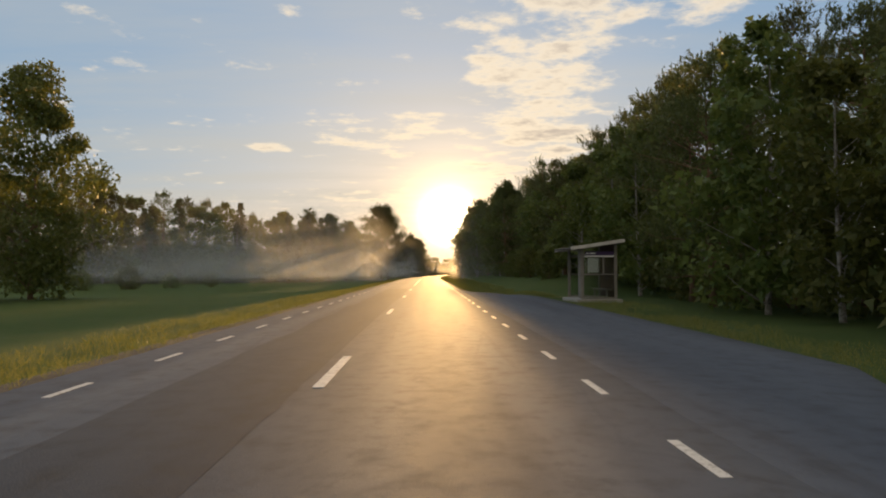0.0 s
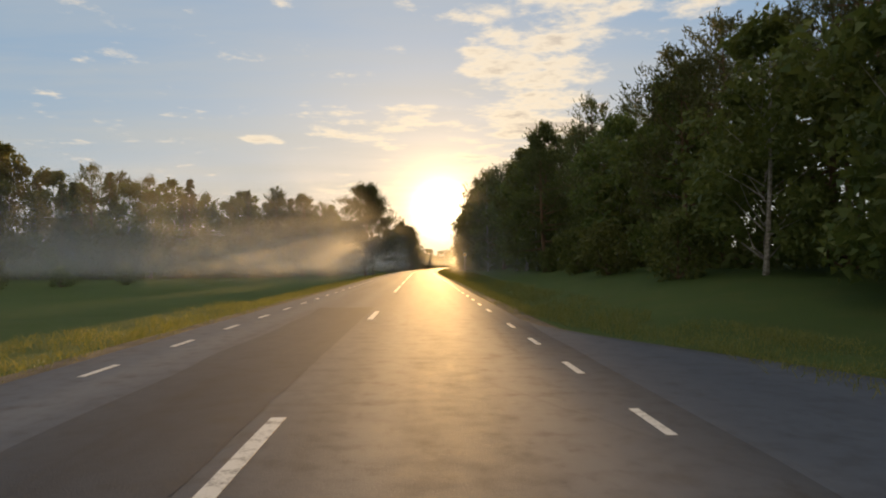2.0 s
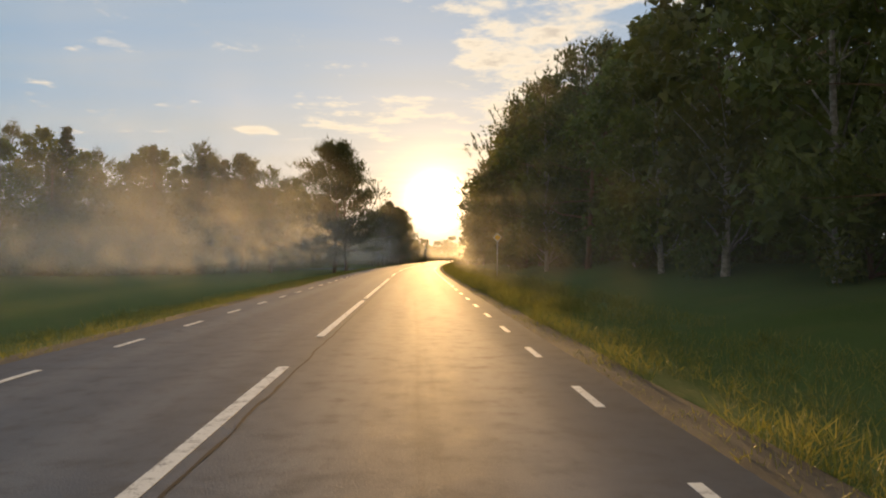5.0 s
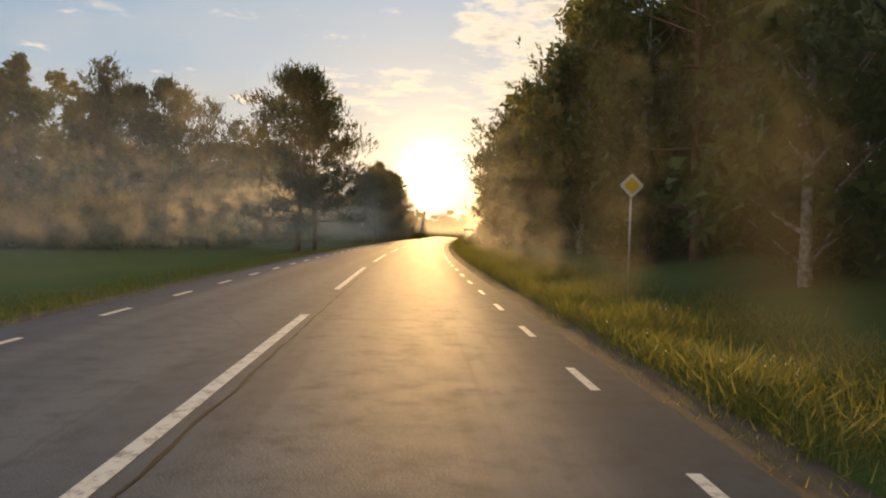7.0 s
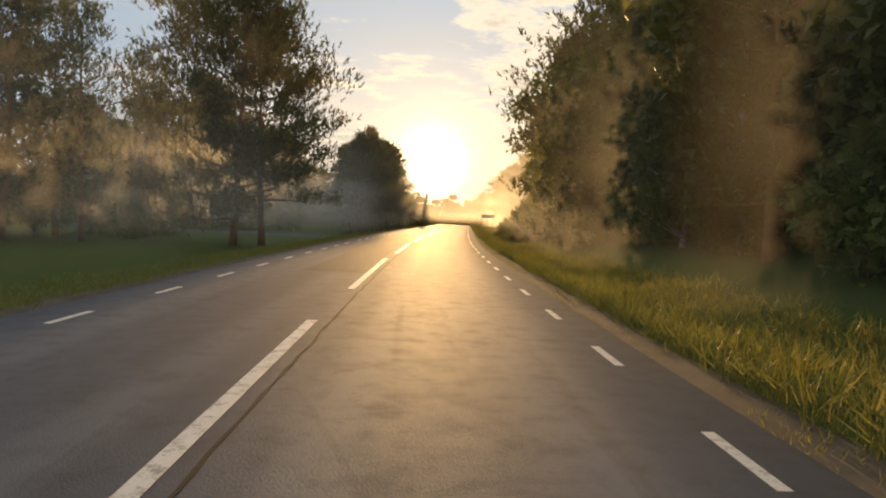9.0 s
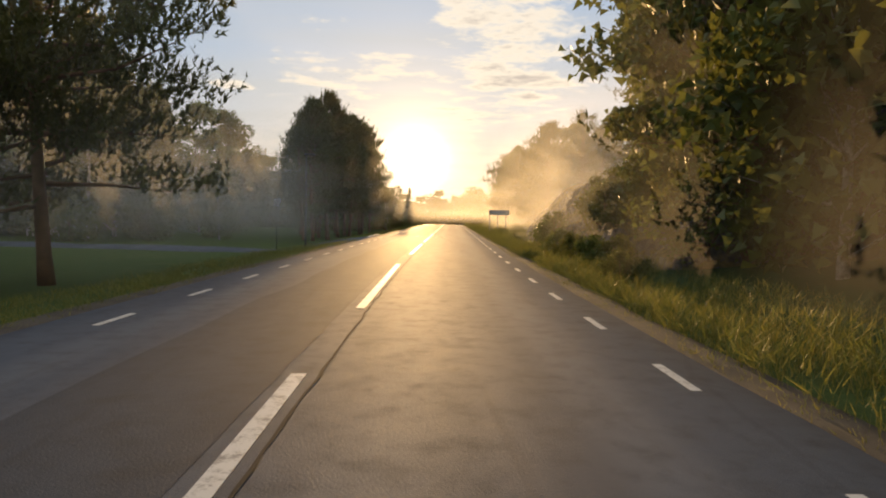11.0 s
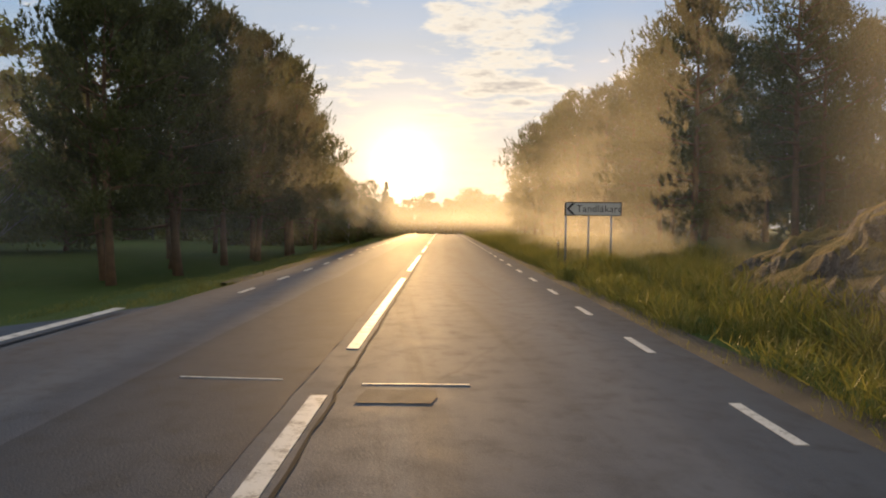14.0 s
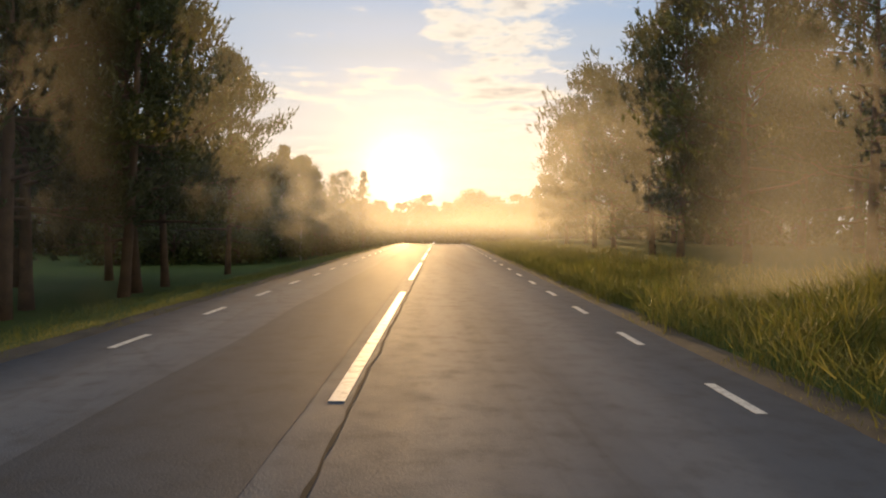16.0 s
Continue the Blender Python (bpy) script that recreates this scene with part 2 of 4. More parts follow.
def land(s, u):
    """Height of the ground beside the road."""
    z = road_z(s)
    if u < 0:
        v = -u
        z += -0.09 - 0.27 * smooth(v, 3.4, 5.5) - (0.85 * smooth(v, 5, 11) if s > 60 else 0.5 * smooth(v, 5, 14))
        z += 3.0 * smooth(v, 60, 120)
    else:
        edge = 10.4 if 24 < s < 37 else 7.4 if 2 < s < 46 else 3.8
        z += -0.09 - 0.22 * smooth(u, edge, edge + 1.6)
        field = smooth(s, 40, 60) * (1 - smooth(s, 178, 192))
        z += field * (1.35 * smooth(u, 5.0, 14.5) + 2.0 * smooth(u, 15, 40))
        hill = smooth(s, 182, 190) * (1 - smooth(s, 200, 216))
        z += 2.5 * hill * smooth(u, 7.0, 12)
        z += (0.9 * smooth(s, 215, 235)) * smooth(u, 5.5, 12)
    if abs(u) > 4.5:
        z += 0.10 * noise.noise((s * 0.25, u * 0.25, 0))
    return z


def spot(s, u, z=None):
    x, y, a = road_at(s)
    near = max(-300.0, min(300.0, u))
    return Vector((x + math.cos(a) * near + (u - near), y - math.sin(a) * near, land(s, u) if z is None else z))


def heading(s):
    return -road_at(s)[2]


# ---- mesh helpers ----
def mesh_of(name, verts, faces, mat, flat=True):
    me = bpy.data.meshes.new(name)
    me.from_pydata([tuple(v) for v in verts], [], [tuple(f) for f in faces])
    me.materials.append(mat)
    if not flat:
        me.polygons.foreach_set("use_smooth", [True] * len(me.polygons))
    me.update()
    return me


def mesh_tris(name, tris, mat):
    """A mesh of loose triangles from an array (n, 3, 3)."""
    tris = np.asarray(tris, dtype=np.float32)
    k = len(tris)
    me = bpy.data.meshes.new(name)
    me.vertices.add(3 * k), me.loops.add(3 * k), me.polygons.add(k)
    me.vertices.foreach_set("co", tris.reshape(-1))
    me.loops.foreach_set("vertex_index", np.arange(3 * k, dtype=np.int32))
    me.polygons.foreach_set("loop_start", np.arange(0, 3 * k, 3, dtype=np.int32))
    me.materials.append(mat)
    me.update(calc_edges=True)
    return me


def part(name, bm, mat, parent, label=""):
    me = bpy.data.meshes.new(name)
    bm.to_mesh(me)
    bm.free()
    me.materials.append(mat)
    ob = new(name, me)
    ob.parent = parent
    return tagged(ob, label)


def child(name, me, parent, label=""):
    ob = new(name, me)
    ob.parent = parent
    return tagged(ob, label)


def box(bm, lo, hi, bevel=0.0):
    made = bmesh.ops.create_cube(bm, size=1.0)["verts"]
    for v in made:
        v.co = Vector([lo[i] + (v.co[i] + 0.5) * (hi[i] - lo[i]) for i in range(3)])
    if bevel:
        edges = list({e for v in made for e in v.link_edges})
        bmesh.ops.bevel(bm, geom=edges, offset=bevel, segments=2, affect="EDGES", profile=0.5)
    return bm


def tube(bm, points, radii, sides=8, cap=True):
    """A round bar through points."""
    rings = []
    for i, p in enumerate(points):
        a, b = points[max(0, i - 1)], points[min(len(points) - 1, i + 1)]
        way = (Vector(b) - Vector(a)).normalized()
        side = way.orthogonal().normalized() if abs(way.z) < 0.9 else Vector((1, 0, 0)).cross(way).normalized()
        up = way.cross(side)
        rings.append([bm.verts.new(Vector(p) + radii[i] * (math.cos(2 * math.pi * k / sides) * side + math.sin(2 * math.pi * k / sides) * up)) for k in range(sides)])
    for r, q in zip(rings, rings[1:]):
        for k in range(sides):
            f = bm.faces.new((r[k], r[(k + 1) % sides], q[(k + 1) % sides], q[k]))
            f.smooth = True
    if cap:
        bm.faces.new(rings[0][::-1]), bm.faces.new(rings[-1])
    return bm


# ---- the ground ----
def make_ground():
    us = [-2600, -1200, -600, -300, -200, -140, -110, -90, -70, -55, -42, -32, -25, -20, -16, -13, -11, -9, -7.5, -6.2, -5.4, -4.6, -4.0, -3.7, -3.4, -2.6, 0, 2.6]
    us += [3.3, 3.8, 4.3, 5.0, 5.6, 6.3, 7.0, 7.5, 8.0, 8.6, 9.4, 10.5, 12, 14, 17, 21, 26, 33, 42, 60, 90, 140, 220, 300, 700, 1500, 2600]
    ss = [-2500, -900, -300, -120, -60, -30] + [-20 + 2 * i for i in range(180)] + [350, 370, 400, 450, 520, 650, 900, 1500, 2500, 4000]
    verts = [spot(s, u) for s in ss for u in us]
    w = len(us)
    faces = [(i * w + j, i * w + j + 1, (i + 1) * w + j + 1, (i + 1) * w + j) for i in range(len(ss) - 1) for j in range(w - 1)]
    ob = new("ground", mesh_of("ground", verts, faces, MEADOW, False))
    tagged(ob, "rough green meadow and grass verges beside the road", "ground", kind="structure")


def strip(name, s0, s1, sides, lift, mat, step=2.0):
    """A paved strip from s0 to s1, between two edges that may change along it."""
    k = max(1, int((s1 - s0) / step))
    verts, faces = [], []
    for i in range(k + 1):
        s = s0 + (s1 - s0) * i / k
        lo, hi = sides(s)
        for j, q in enumerate((0, 0.01, 0.15, 0.3, 0.5, 0.7, 0.85, 0.99, 1)):
            u = lo + (hi - lo) * q
            drop = -0.2 if j in (0, 8) else 0.0
            verts.append(spot(s, u + (0.02 if j == 0 else 0), road_z(s) + lift + drop - 0.0025 * abs(u)))
    for i in range(k):
        for j in range(8):
            a = i * 9 + j
            faces.append((a, a + 1, a + 10, a + 9))
    me = mesh_of(name, verts, faces, mat, False)
    layer = me.uv_layers.new(name="lane")
    for loop in me.loops:
        i, j = divmod(loop.vertex_index, 9)
        lo, hi = sides(s0 + (s1 - s0) * i / k)
        layer.data[loop.index].uv = (lo + (hi - lo) * (0, 0.01, 0.15, 0.3, 0.5, 0.7, 0.85, 0.99, 1)[j], s0 + (s1 - s0) * i / k)
    return new(name, me)


LANE_L, LANE_R = -2.70, 3.05


def road_sides(s):
    wob = 0.06 * noise.noise((s * 0.6, 0, 3))
    return -3.4 + wob, 3.55 - wob


make_ground()
road = tagged(strip("road", -60, 420, road_sides, 0.03, ASPHALT), "grey worn asphalt country road with white dashed lines", "road", kind="structure")
bay = tagged(strip("bus_bay", 1, 48, lambda s: (2.0, 3.5 + 3.55 * smooth(s, 1, 10) * (1 - smooth(s, 36, 47.5))), 0.024, ASPHALT), "asphalt bus bay beside the road", "bus bay", kind="structure")


def side_road():
    """The minor road that leaves to the left, with a flared mouth."""
    verts, faces, k = [], [], 26
    for i in range(k + 1):
        u = -3.2 - 42 * (i / k) ** 1.5
        flare = 3.2 * (1 - smooth(-u, 3.2, 9))
        mid = 207.8 + 0.12 * (-u - 3.2)
        for j in range(7):
            s = mid + (j / 6 - 0.5) * 2 * (2.9 + flare)
            verts.append(spot(s, u, max(land(s, u), land(mid, u)) + (0.07 if 0 < j < 6 else -0.05)))
    for i in range(k):
        for j in range(6):
            a = i * 7 + j
            faces.append((a, a + 1, a + 8, a + 7))
    return tagged(new("side_road", mesh_of("side_road", verts, faces, ASPHALT, False)), "narrow asphalt side road leaving the main road", "road", kind="structure")


side_road()


# ---- trees ----
def unit(v):
    return v / np.maximum(np.linalg.norm(v, axis=-1, keepdims=True), 1e-9)


def blades_at(rng, base, way, length, width):
    """One narrow triangle at each base."""
    side = unit(np.cross(way, rng.normal(size=base.shape)))
    w = (width * rng.uniform(0.6, 1.3, len(base)))[:, None] * side
    tip = base + way * (length * rng.uniform(0.6, 1.25, len(base)))[:, None]
    return np.stack([base - w, base + w, tip], axis=1)


def limb_path(rng, start, way, length, rise, steps=5):
    pts, p, d = [np.array(start)], np.array(start, float), np.array(way, float)
    for i in range(steps):
        d = unit(d + np.array([0, 0, rise]) / steps + rng.normal(size=3) * 0.12)
        p = p + d * length / steps
        pts.append(p.copy())
    return pts


def trunk_mesh(rng, name, height, radius, limbs, mat, lean=0.02):
    bm = bmesh.new()
    bend = rng.normal(size=2) * lean * height
    pts, rad = [], []
    for i in range(11):
        q = i / 10
        pts.append(Vector((bend[0] * math.sin(q * 2.2), bend[1] * math.sin(q * 1.7), -0.4 + (height + 0.2) * q)))
        rad.append(radius * (1.25 if i == 0 else 1.0) * (1 - 0.88 * q))
    tube(bm, pts, rad, 10)
    for path, r in limbs:
        path = path[::2] if len(path) > 4 else path
        tube(bm, [Vector(p) for p in path], [r * (1 - 0.85 * i / (len(path) - 1)) for i in range(len(path))], 3, False)
    me = bpy.data.meshes.new(name)
    bm.to_mesh(me)
    bm.free()
    me.materials.append(mat)
    return me


def pine(seed, height, spread, bare, tufts, needles=9, size=0.34, fullness=1.0, cone=False):
    """Scots pine: bare stem below, spreading limbs above with upright tufts of needles."""
    rng = np.random.default_rng(seed)
    limbs, centres, ways = [], [], []
    count = int(16 + height * 1.7)
    for i in range(count):
        q = (i + rng.uniform(0, 1)) / count
        z = bare + (height - bare) * q ** 0.9
        shape = (0.78 + 0.5 * q) if q < 0.35 else math.cos((q - 0.35) / 0.65 * 1.45) * 0.95 + 0.12
        if cone:
            shape = (0.75 + 0.9 * q) if q < 0.25 else 1.05 * ((1 - q) / 0.75) ** 0.75
        length = spread * max(0.10, shape) * rng.uniform(0.6, 1.15)
        ang = i * 2.4 + rng.uniform(-0.5, 0.5)
        tilt = -0.15 + 0.75 * q
        way = unit(np.array([math.cos(ang), math.sin(ang), tilt]))
        path = limb_path(rng, (0, 0, z), way, length, 0.35)
        limbs.append((path, 0.012 * height * (1 - 0.7 * q) * 0.55 + 0.012))
        for j in range(3):
            at = path[2 + j % 4] if len(path) > 5 else path[-2]
            w2 = unit(unit(path[-1] - path[0]) + rng.normal(size=3) * np.array([0.7, 0.7, 0.25]))
            p2 = limb_path(rng, at, w2, length * rng.uniform(0.3, 0.5), 0.3, 3)
            limbs.append((p2, 0.018))
            centres += p2[1:]
            ways += [unit(p2[-1] - p2[0])] * len(p2[1:])
        centres += path[2:]
        ways += [unit(path[-1] - path[0])] * len(path[2:])
    centres, ways = np.array(centres), np.array(ways)
    pick = rng.integers(0, len(centres), tufts)
    c = centres[pick] + rng.normal(size=(tufts, 3)) * np.array([0.5, 0.5, 0.24]) * spread / 6 * fullness
    shoot = unit(ways[pick] * 0.5 + np.array([0, 0, 0.85]) + rng.normal(size=(tufts, 3)) * 0.28)
    long = size * rng.uniform(0.9, 2.0, tufts)
    along = rng.uniform(0.0, 1.0, tufts * needles)
    base = np.repeat(c, needles, axis=0) + np.repeat(shoot * long[:, None], needles, axis=0) * along[:, None]
    way = unit(np.repeat(shoot, needles, axis=0) * 0.9 + rng.normal(size=(tufts * needles, 3)) * 0.5)
    tris = blades_at(rng, base, way, size * 0.62, size * 0.12)
    return trunk_mesh(rng, "trunk", height * 0.96, 0.0115 * height + 0.05, limbs, BARK), mesh_tris("crown", tris, NEEDLES)


def broadleaf(seed, height, spread, bare, leaves, size=0.22, lobes=26, bark=None):
    """Birch, aspen and the like: lobes of small leaves round branching limbs."""
    rng = np.random.default_rng(seed)
    limbs, tris = [], []
    weight = rng.uniform(0.5, 1.4, lobes)
    weight /= weight.sum()
    for i in range(lobes):
        q = (i + 0.5) / lobes
        z = bare + (height - bare) * (0.08 + 0.92 * q)
        reach = spread * math.sin(math.pi * min(1, 0.22 + 0.75 * q)) ** 0.8 * rng.uniform(0.35, 1.0)
        ang = i * 2.4 + rng.uniform(-0.6, 0.6)
        c = np.array([math.cos(ang) * reach, math.sin(ang) * reach, z - rng.uniform(0, 0.1) * height])
        start = np.array([0, 0, max(bare * 0.6, c[2] - reach * rng.uniform(0.6, 1.1))])
        limbs.append((limb_path(rng, start, unit(c - start), np.linalg.norm(c - start), 0.1), 0.03 + 0.004 * height * (1 - q)))
        k = max(20, int(leaves * weight[i]))
        r = spread * rng.uniform(0.26, 0.46) * (1 - 0.35 * q)
        d = unit(rng.normal(size=(k, 3)))
        p = c + d * (r * rng.uniform(0.25, 1.15, k) ** 0.6)[:, None] * np.array([1, 1, 0.78]) + rng.normal(size=(k, 3)) * 0.12
        way = unit(rng.normal(size=(k, 3)) + np.array([0, 0, -0.35]))
        side = unit(np.cross(way, rng.normal(size=(k, 3))))
        s = (size * rng.uniform(0.6, 1.3, k))[:, None]
        tris.append(np.stack([p - side * s * 0.5, p + side * s * 0.5, p + way * s * 1.3], 1))
    return trunk_mesh(rng, "trunk", height * 0.93, 0.009 * height + 0.03, limbs, bark or BARK), mesh_tris("crown", np.concatenate(tris), LEAVES)


def spruce(seed, height, spread, blades):
    rng = np.random.default_rng(seed)
    limbs, base, way = [], [], []
    tiers = int(height * 2.2)
    per = blades // (tiers * 5)
    for i in range(tiers):
        q = i / tiers
        z, r = height * (0.06 + 0.93 * q), spread * (1 - q) ** 0.85 + 0.12
        for k in range(5):
            ang = rng.uniform(0, 2 * math.pi)
            d = np.array([math.cos(ang), math.sin(ang), -0.25])
            length = r * rng.uniform(0.7, 1.1)
            limbs.append(([np.array([0, 0, z]), np.array([0, 0, z]) + d * length * 0.6, np.array([0, 0, z]) + d * length + np.array([0, 0, 0.12 * length])], 0.022))
            f = rng.uniform(0.15, 1.0, per)[:, None]
            base.append(np.array([0, 0, z]) + d * f * length + rng.normal(size=(per, 3)) * 0.12)
            way.append(unit(d + rng.normal(size=(per, 3)) * 0.5 + np.array([0, 0, -0.25])))
    tris = blades_at(rng, np.concatenate(base), np.concatenate(way), 0.42, 0.075)
    return trunk_mesh(rng, "trunk", height, 0.011 * height + 0.03, limbs, BARK, 0.004), mesh_tris("crown", tris, SPRUCE)


BIRCH_BARK = mottled("birch_bark", (0.42, 0.40, 0.37), (0.16, 0.14, 0.12), 6.0, 0.85, 30.0, 0.6)
KINDS = {
    "hero": ("pine_tree", pine(11, 18.6, 7.6, 1.9, 9500, 8, 0.46, 1.0), "tall spreading Scots pine with upright needle tufts"),
    "row": ("pine_tree", pine(12, 13.5, 4.4, 2.2, 2800, 9, 0.38, 0.8, True), "dark Scots pine with a bare lower stem on the grass"),
    "row2": ("pine_tree", pine(13, 13.0, 4.2, 2.5, 2600, 9, 0.38, 0.8, True), "dark Scots pine with a bare lower stem on the grass"),
    "tall": ("pine_tree", pine(14, 19.0, 4.2, 4.5, 1250, 7, 0.46), "tall dark Scots pine at the forest edge"),
    "tall2": ("pine_tree", pine(15, 18.0, 3.8, 5.0, 1150, 7, 0.46), "tall dark Scots pine at the forest edge"),
    "wide": ("pine_tree", pine(16, 12.0, 4.4, 1.2, 1500, 7, 0.42), "young bushy pine branched almost to the ground"),
    "birch": ("birch_tree", broadleaf(17, 17.0, 4.6, 1.4, 5400, 0.35, 34, BIRCH_BARK), "leafy green birch at the wood's edge"),
    "birch2": ("birch_tree", broadleaf(18, 15.0, 4.4, 0.8, 5200, 0.33, 32, BIRCH_BARK), "leafy green birch at the wood's edge"),
    "alder": ("alder_tree", broadleaf(19, 19.0, 5.6, 0.8, 17000, 0.27, 48), "large leafy alder standing in the meadow"),
    "thicket": ("willow_bush", broadleaf(24, 7.0, 3.8, 0.0, 3000, 0.27, 24), "dense leafy willow thicket at the wood's edge"),
    "spruce": ("spruce_tree", spruce(20, 16.0, 3.2, 6500), "dark pointed spruce among the trees"),
    "bush": ("bush", broadleaf(21, 3.2, 1.9, 0.1, 2600, 0.15, 16), "low leafy green bush"),
    "bush2": ("bush", broadleaf(22, 2.4, 1.6, 0.0, 2200, 0.13, 14), "low leafy green bush"),
}
tree_rng = random.Random(5)
USED = {}


def plant(kind, s, u, size=None, group="", z=None):
    """Sets a tree of that kind, scaled to a height in metres."""
    name, (stem, crown), label = KINDS[kind]
    full = {"hero": 18.6, "row": 13.5, "row2": 13.0, "tall": 19.0, "tall2": 18.0, "wide": 12.0, "birch": 17.0, "birch2": 15.0, "alder": 19.0, "spruce": 16.0, "thicket": 7.0, "bush": 3.2, "bush2": 2.4}[kind]
    k = (size or full) / full
    m = Matrix.Translation(spot(s, u, z)) @ Matrix.Rotation(tree_rng.uniform(0, 6.28), 4, "Z") @ Matrix.Diagonal((k * tree_rng.uniform(0.92, 1.08), k * tree_rng.uniform(0.92, 1.08), k, 1))
    if kind in USED:
        ob = copy_thing(USED[kind], Matrix.Identity(4))
    else:
        ob = USED[kind] = new(name)
        child("trunk", stem, ob), child("crown", crown, ob)
        tagged(ob, label, "bush" if "bush" in name else "tree")
    ob.matrix_basis = m
    tagged(ob, group=group or "trees beside the road")
    return ob


def wood(kinds, places, low, high, group):
    for s, u in places:
        plant(tree_rng.choice(kinds), s, u, tree_rng.uniform(low, high), group)


def jit(v, k):
    return v + tree_rng.uniform(-k, k)


plant("tall", 47, 18.5, 13.5, "forest edge")
plant("tall2", 54, 20.5, 15.0, "forest edge")
plant("tall", 61, 19, 13.5, "forest edge")
for s, u, k, kind in ((171, 9.2, 9.5, "birch2"), (176, 9.2, 11.0, "birch2"), (181, 9.4, 12.5, "wide"), (186.5, 10.0, 14.0, "birch"), (191, 10.8, 12.5, "birch")):
    plant(kind, s, u, k, "forest edge")
# meadow on the left
plant("alder", 57, -31, 19.5)
plant("birch2", 49, -33, 14)
for s, u, k in ((104, -43, 3.4), (98, -47, 2.8), (112, -40, 2.4), (88, -50, 3.0), (120, -36, 2.6), (78, -55, 3.4)):
    plant("bush", s, u, k)
for i in range(32):
    q = i / 31
    u = -112 + 84 * q
    s = 126 + 47 * q + 4 * math.sin(i * 1.9)
    plant(tree_rng.choice(("birch", "birch2", "tall", "spruce", "birch")), s, jit(u, 1.5), (25 - 8.5 * q) * tree_rng.uniform(0.85, 1.1), "far wood across the meadow")
    if i % 2:
        plant(tree_rng.choice(("birch", "tall2", "spruce", "birch2")), s + 9, jit(u, 2), (24 - 7.5 * q) * tree_rng.uniform(0.88, 1.06), "far wood across the meadow")
# pines on the left before and after the side road
plant("hero", 183.3, -13.6, 18.3)
plant("row", 185.0, -12.0, 15.5)
for s, u, k in ((177, -26, 16.5), (180, -22.5, 15), (186, -28, 17), (174, -31, 17.5), (190, -23, 14.5), (183, -33, 17)):
    plant(tree_rng.choice(("tall", "hero", "row")), s, u, k)
for i, (s, u, k) in enumerate(((227.8, -11.7, 12.6), (230, -13.0, 12), (233.5, -11.3, 14.2), (237, -13, 13), (240.9, -11.5, 13.6), (245.4, -10.9, 13.8), (248.0, -11.8, 13), (250.9, -10.2, 13.5), (253.0, -10.6, 12.6),
                               (256.9, -11.1, 13), (264.3, -10.7, 11.5), (260, -15, 12), (247, -17, 13), (256, -17, 12.5))):
    plant(("row", "row2")[i % 2], s, u, k, "row of pines by the road")
wood(("birch", "birch2", "alder", "spruce"), [(jit(222 + 7 * (i % 6), 3), -31 - 9 * (i // 6) + tree_rng.uniform(-3, 3)) for i in range(18)], 16, 19.5, "wood behind the grass")
wood(("birch2", "wide", "spruce", "birch", "row2"), [(jit(276 + 8 * i, 2), jit(-10.5 - 0.03 * i * i, 1.2)) for i in range(14)], 5.5, 8.5, "trees beside the road")
wood(("birch", "birch2", "spruce", "tall"), [(jit(285 + 9 * i, 3), jit(-21 - i, 4)) for i in range(14)], 8, 11, "trees beside the road")
# forest on the right
for i in range(22):
    s = 14 + 6.0 * i
    edge = 14.5 if s < 85 else 12.0 if s < 120 else 10.6
    low = 0.8 if s < 72 else 0.82 if s < 126 else 0.92
    plant(tree_rng.choice(("wide", "birch2", "row", "birch")), jit(s, 2), jit(edge, 1.0), low * tree_rng.uniform(*((10.5, 14.5) if s < 85 else (13, 15.5))), "forest edge")
    plant(tree_rng.choice(("tall", "tall2", "birch", "spruce")), jit(s + 3, 2), jit(edge + 5, 1.2), low * tree_rng.uniform(15, 18.5), "forest edge")
    plant(tree_rng.choice(("tall", "tall2", "birch", "spruce")), jit(s, 2), jit(edge + 11, 1.5), low * tree_rng.uniform(17, 20), "forest edge")
for i in range(10):
    s = 142 + 5.0 * i
    plant(tree_rng.choice(("birch2", "wide", "birch")), jit(s, 1.5), jit(10.8, 0.7), tree_rng.uniform(10.5, 14), "forest edge")
    plant(tree_rng.choice(("birch", "tall2", "row", "birch2")), jit(s + 2, 1.5), jit(13.5, 1), tree_rng.uniform(12, 15), "forest edge")
    plant(tree_rng.choice(("tall", "tall2", "birch")), jit(s, 2), jit(19, 1.5), tree_rng.uniform(15, 18), "forest edge")
wood(("row", "row2", "birch2"), [(jit(180 + 3.6 * i, 1), jit(14.6, 0.8)) for i in range(6)], 9, 12.5, "trees on the rock")
wood(("tall", "row", "tall2"), [(jit(184 + 5 * i, 1), jit(20, 1.5)) for i in range(8)], 11, 14, "trees on the rock")
plant("tall", 222.5, 18.5, 15.5, "trees on the rock")
plant("tall2", 225.5, 13.2, 10.4, "trees on the rock")
wood(("wide", "row", "wide", "row2"), [(jit(227 + 5.0 * i, 1.2), jit(10.0, 0.7)) for i in range(11)], 7.5, 10.0, "trees beside the road")
wood(("row", "row2", "tall", "wide"), [(jit(228 + 5.5 * i, 1.5), jit(15.5, 1.0)) for i in range(11)], 9.0, 11.5, "trees beside the road")
wood(("tall", "birch", "row", "tall2"), [(jit(230 + 6 * i, 1.5), jit(22, 2)) for i in range(10)], 10.5, 13.5, "trees beside the road")
wood(("birch2", "wide", "spruce", "birch", "row2"), [(jit(290 + 9 * i, 2), jit(12 + 0.6 * i, 1.5)) for i in range(13)], 6, 8.5, "trees beside the road")
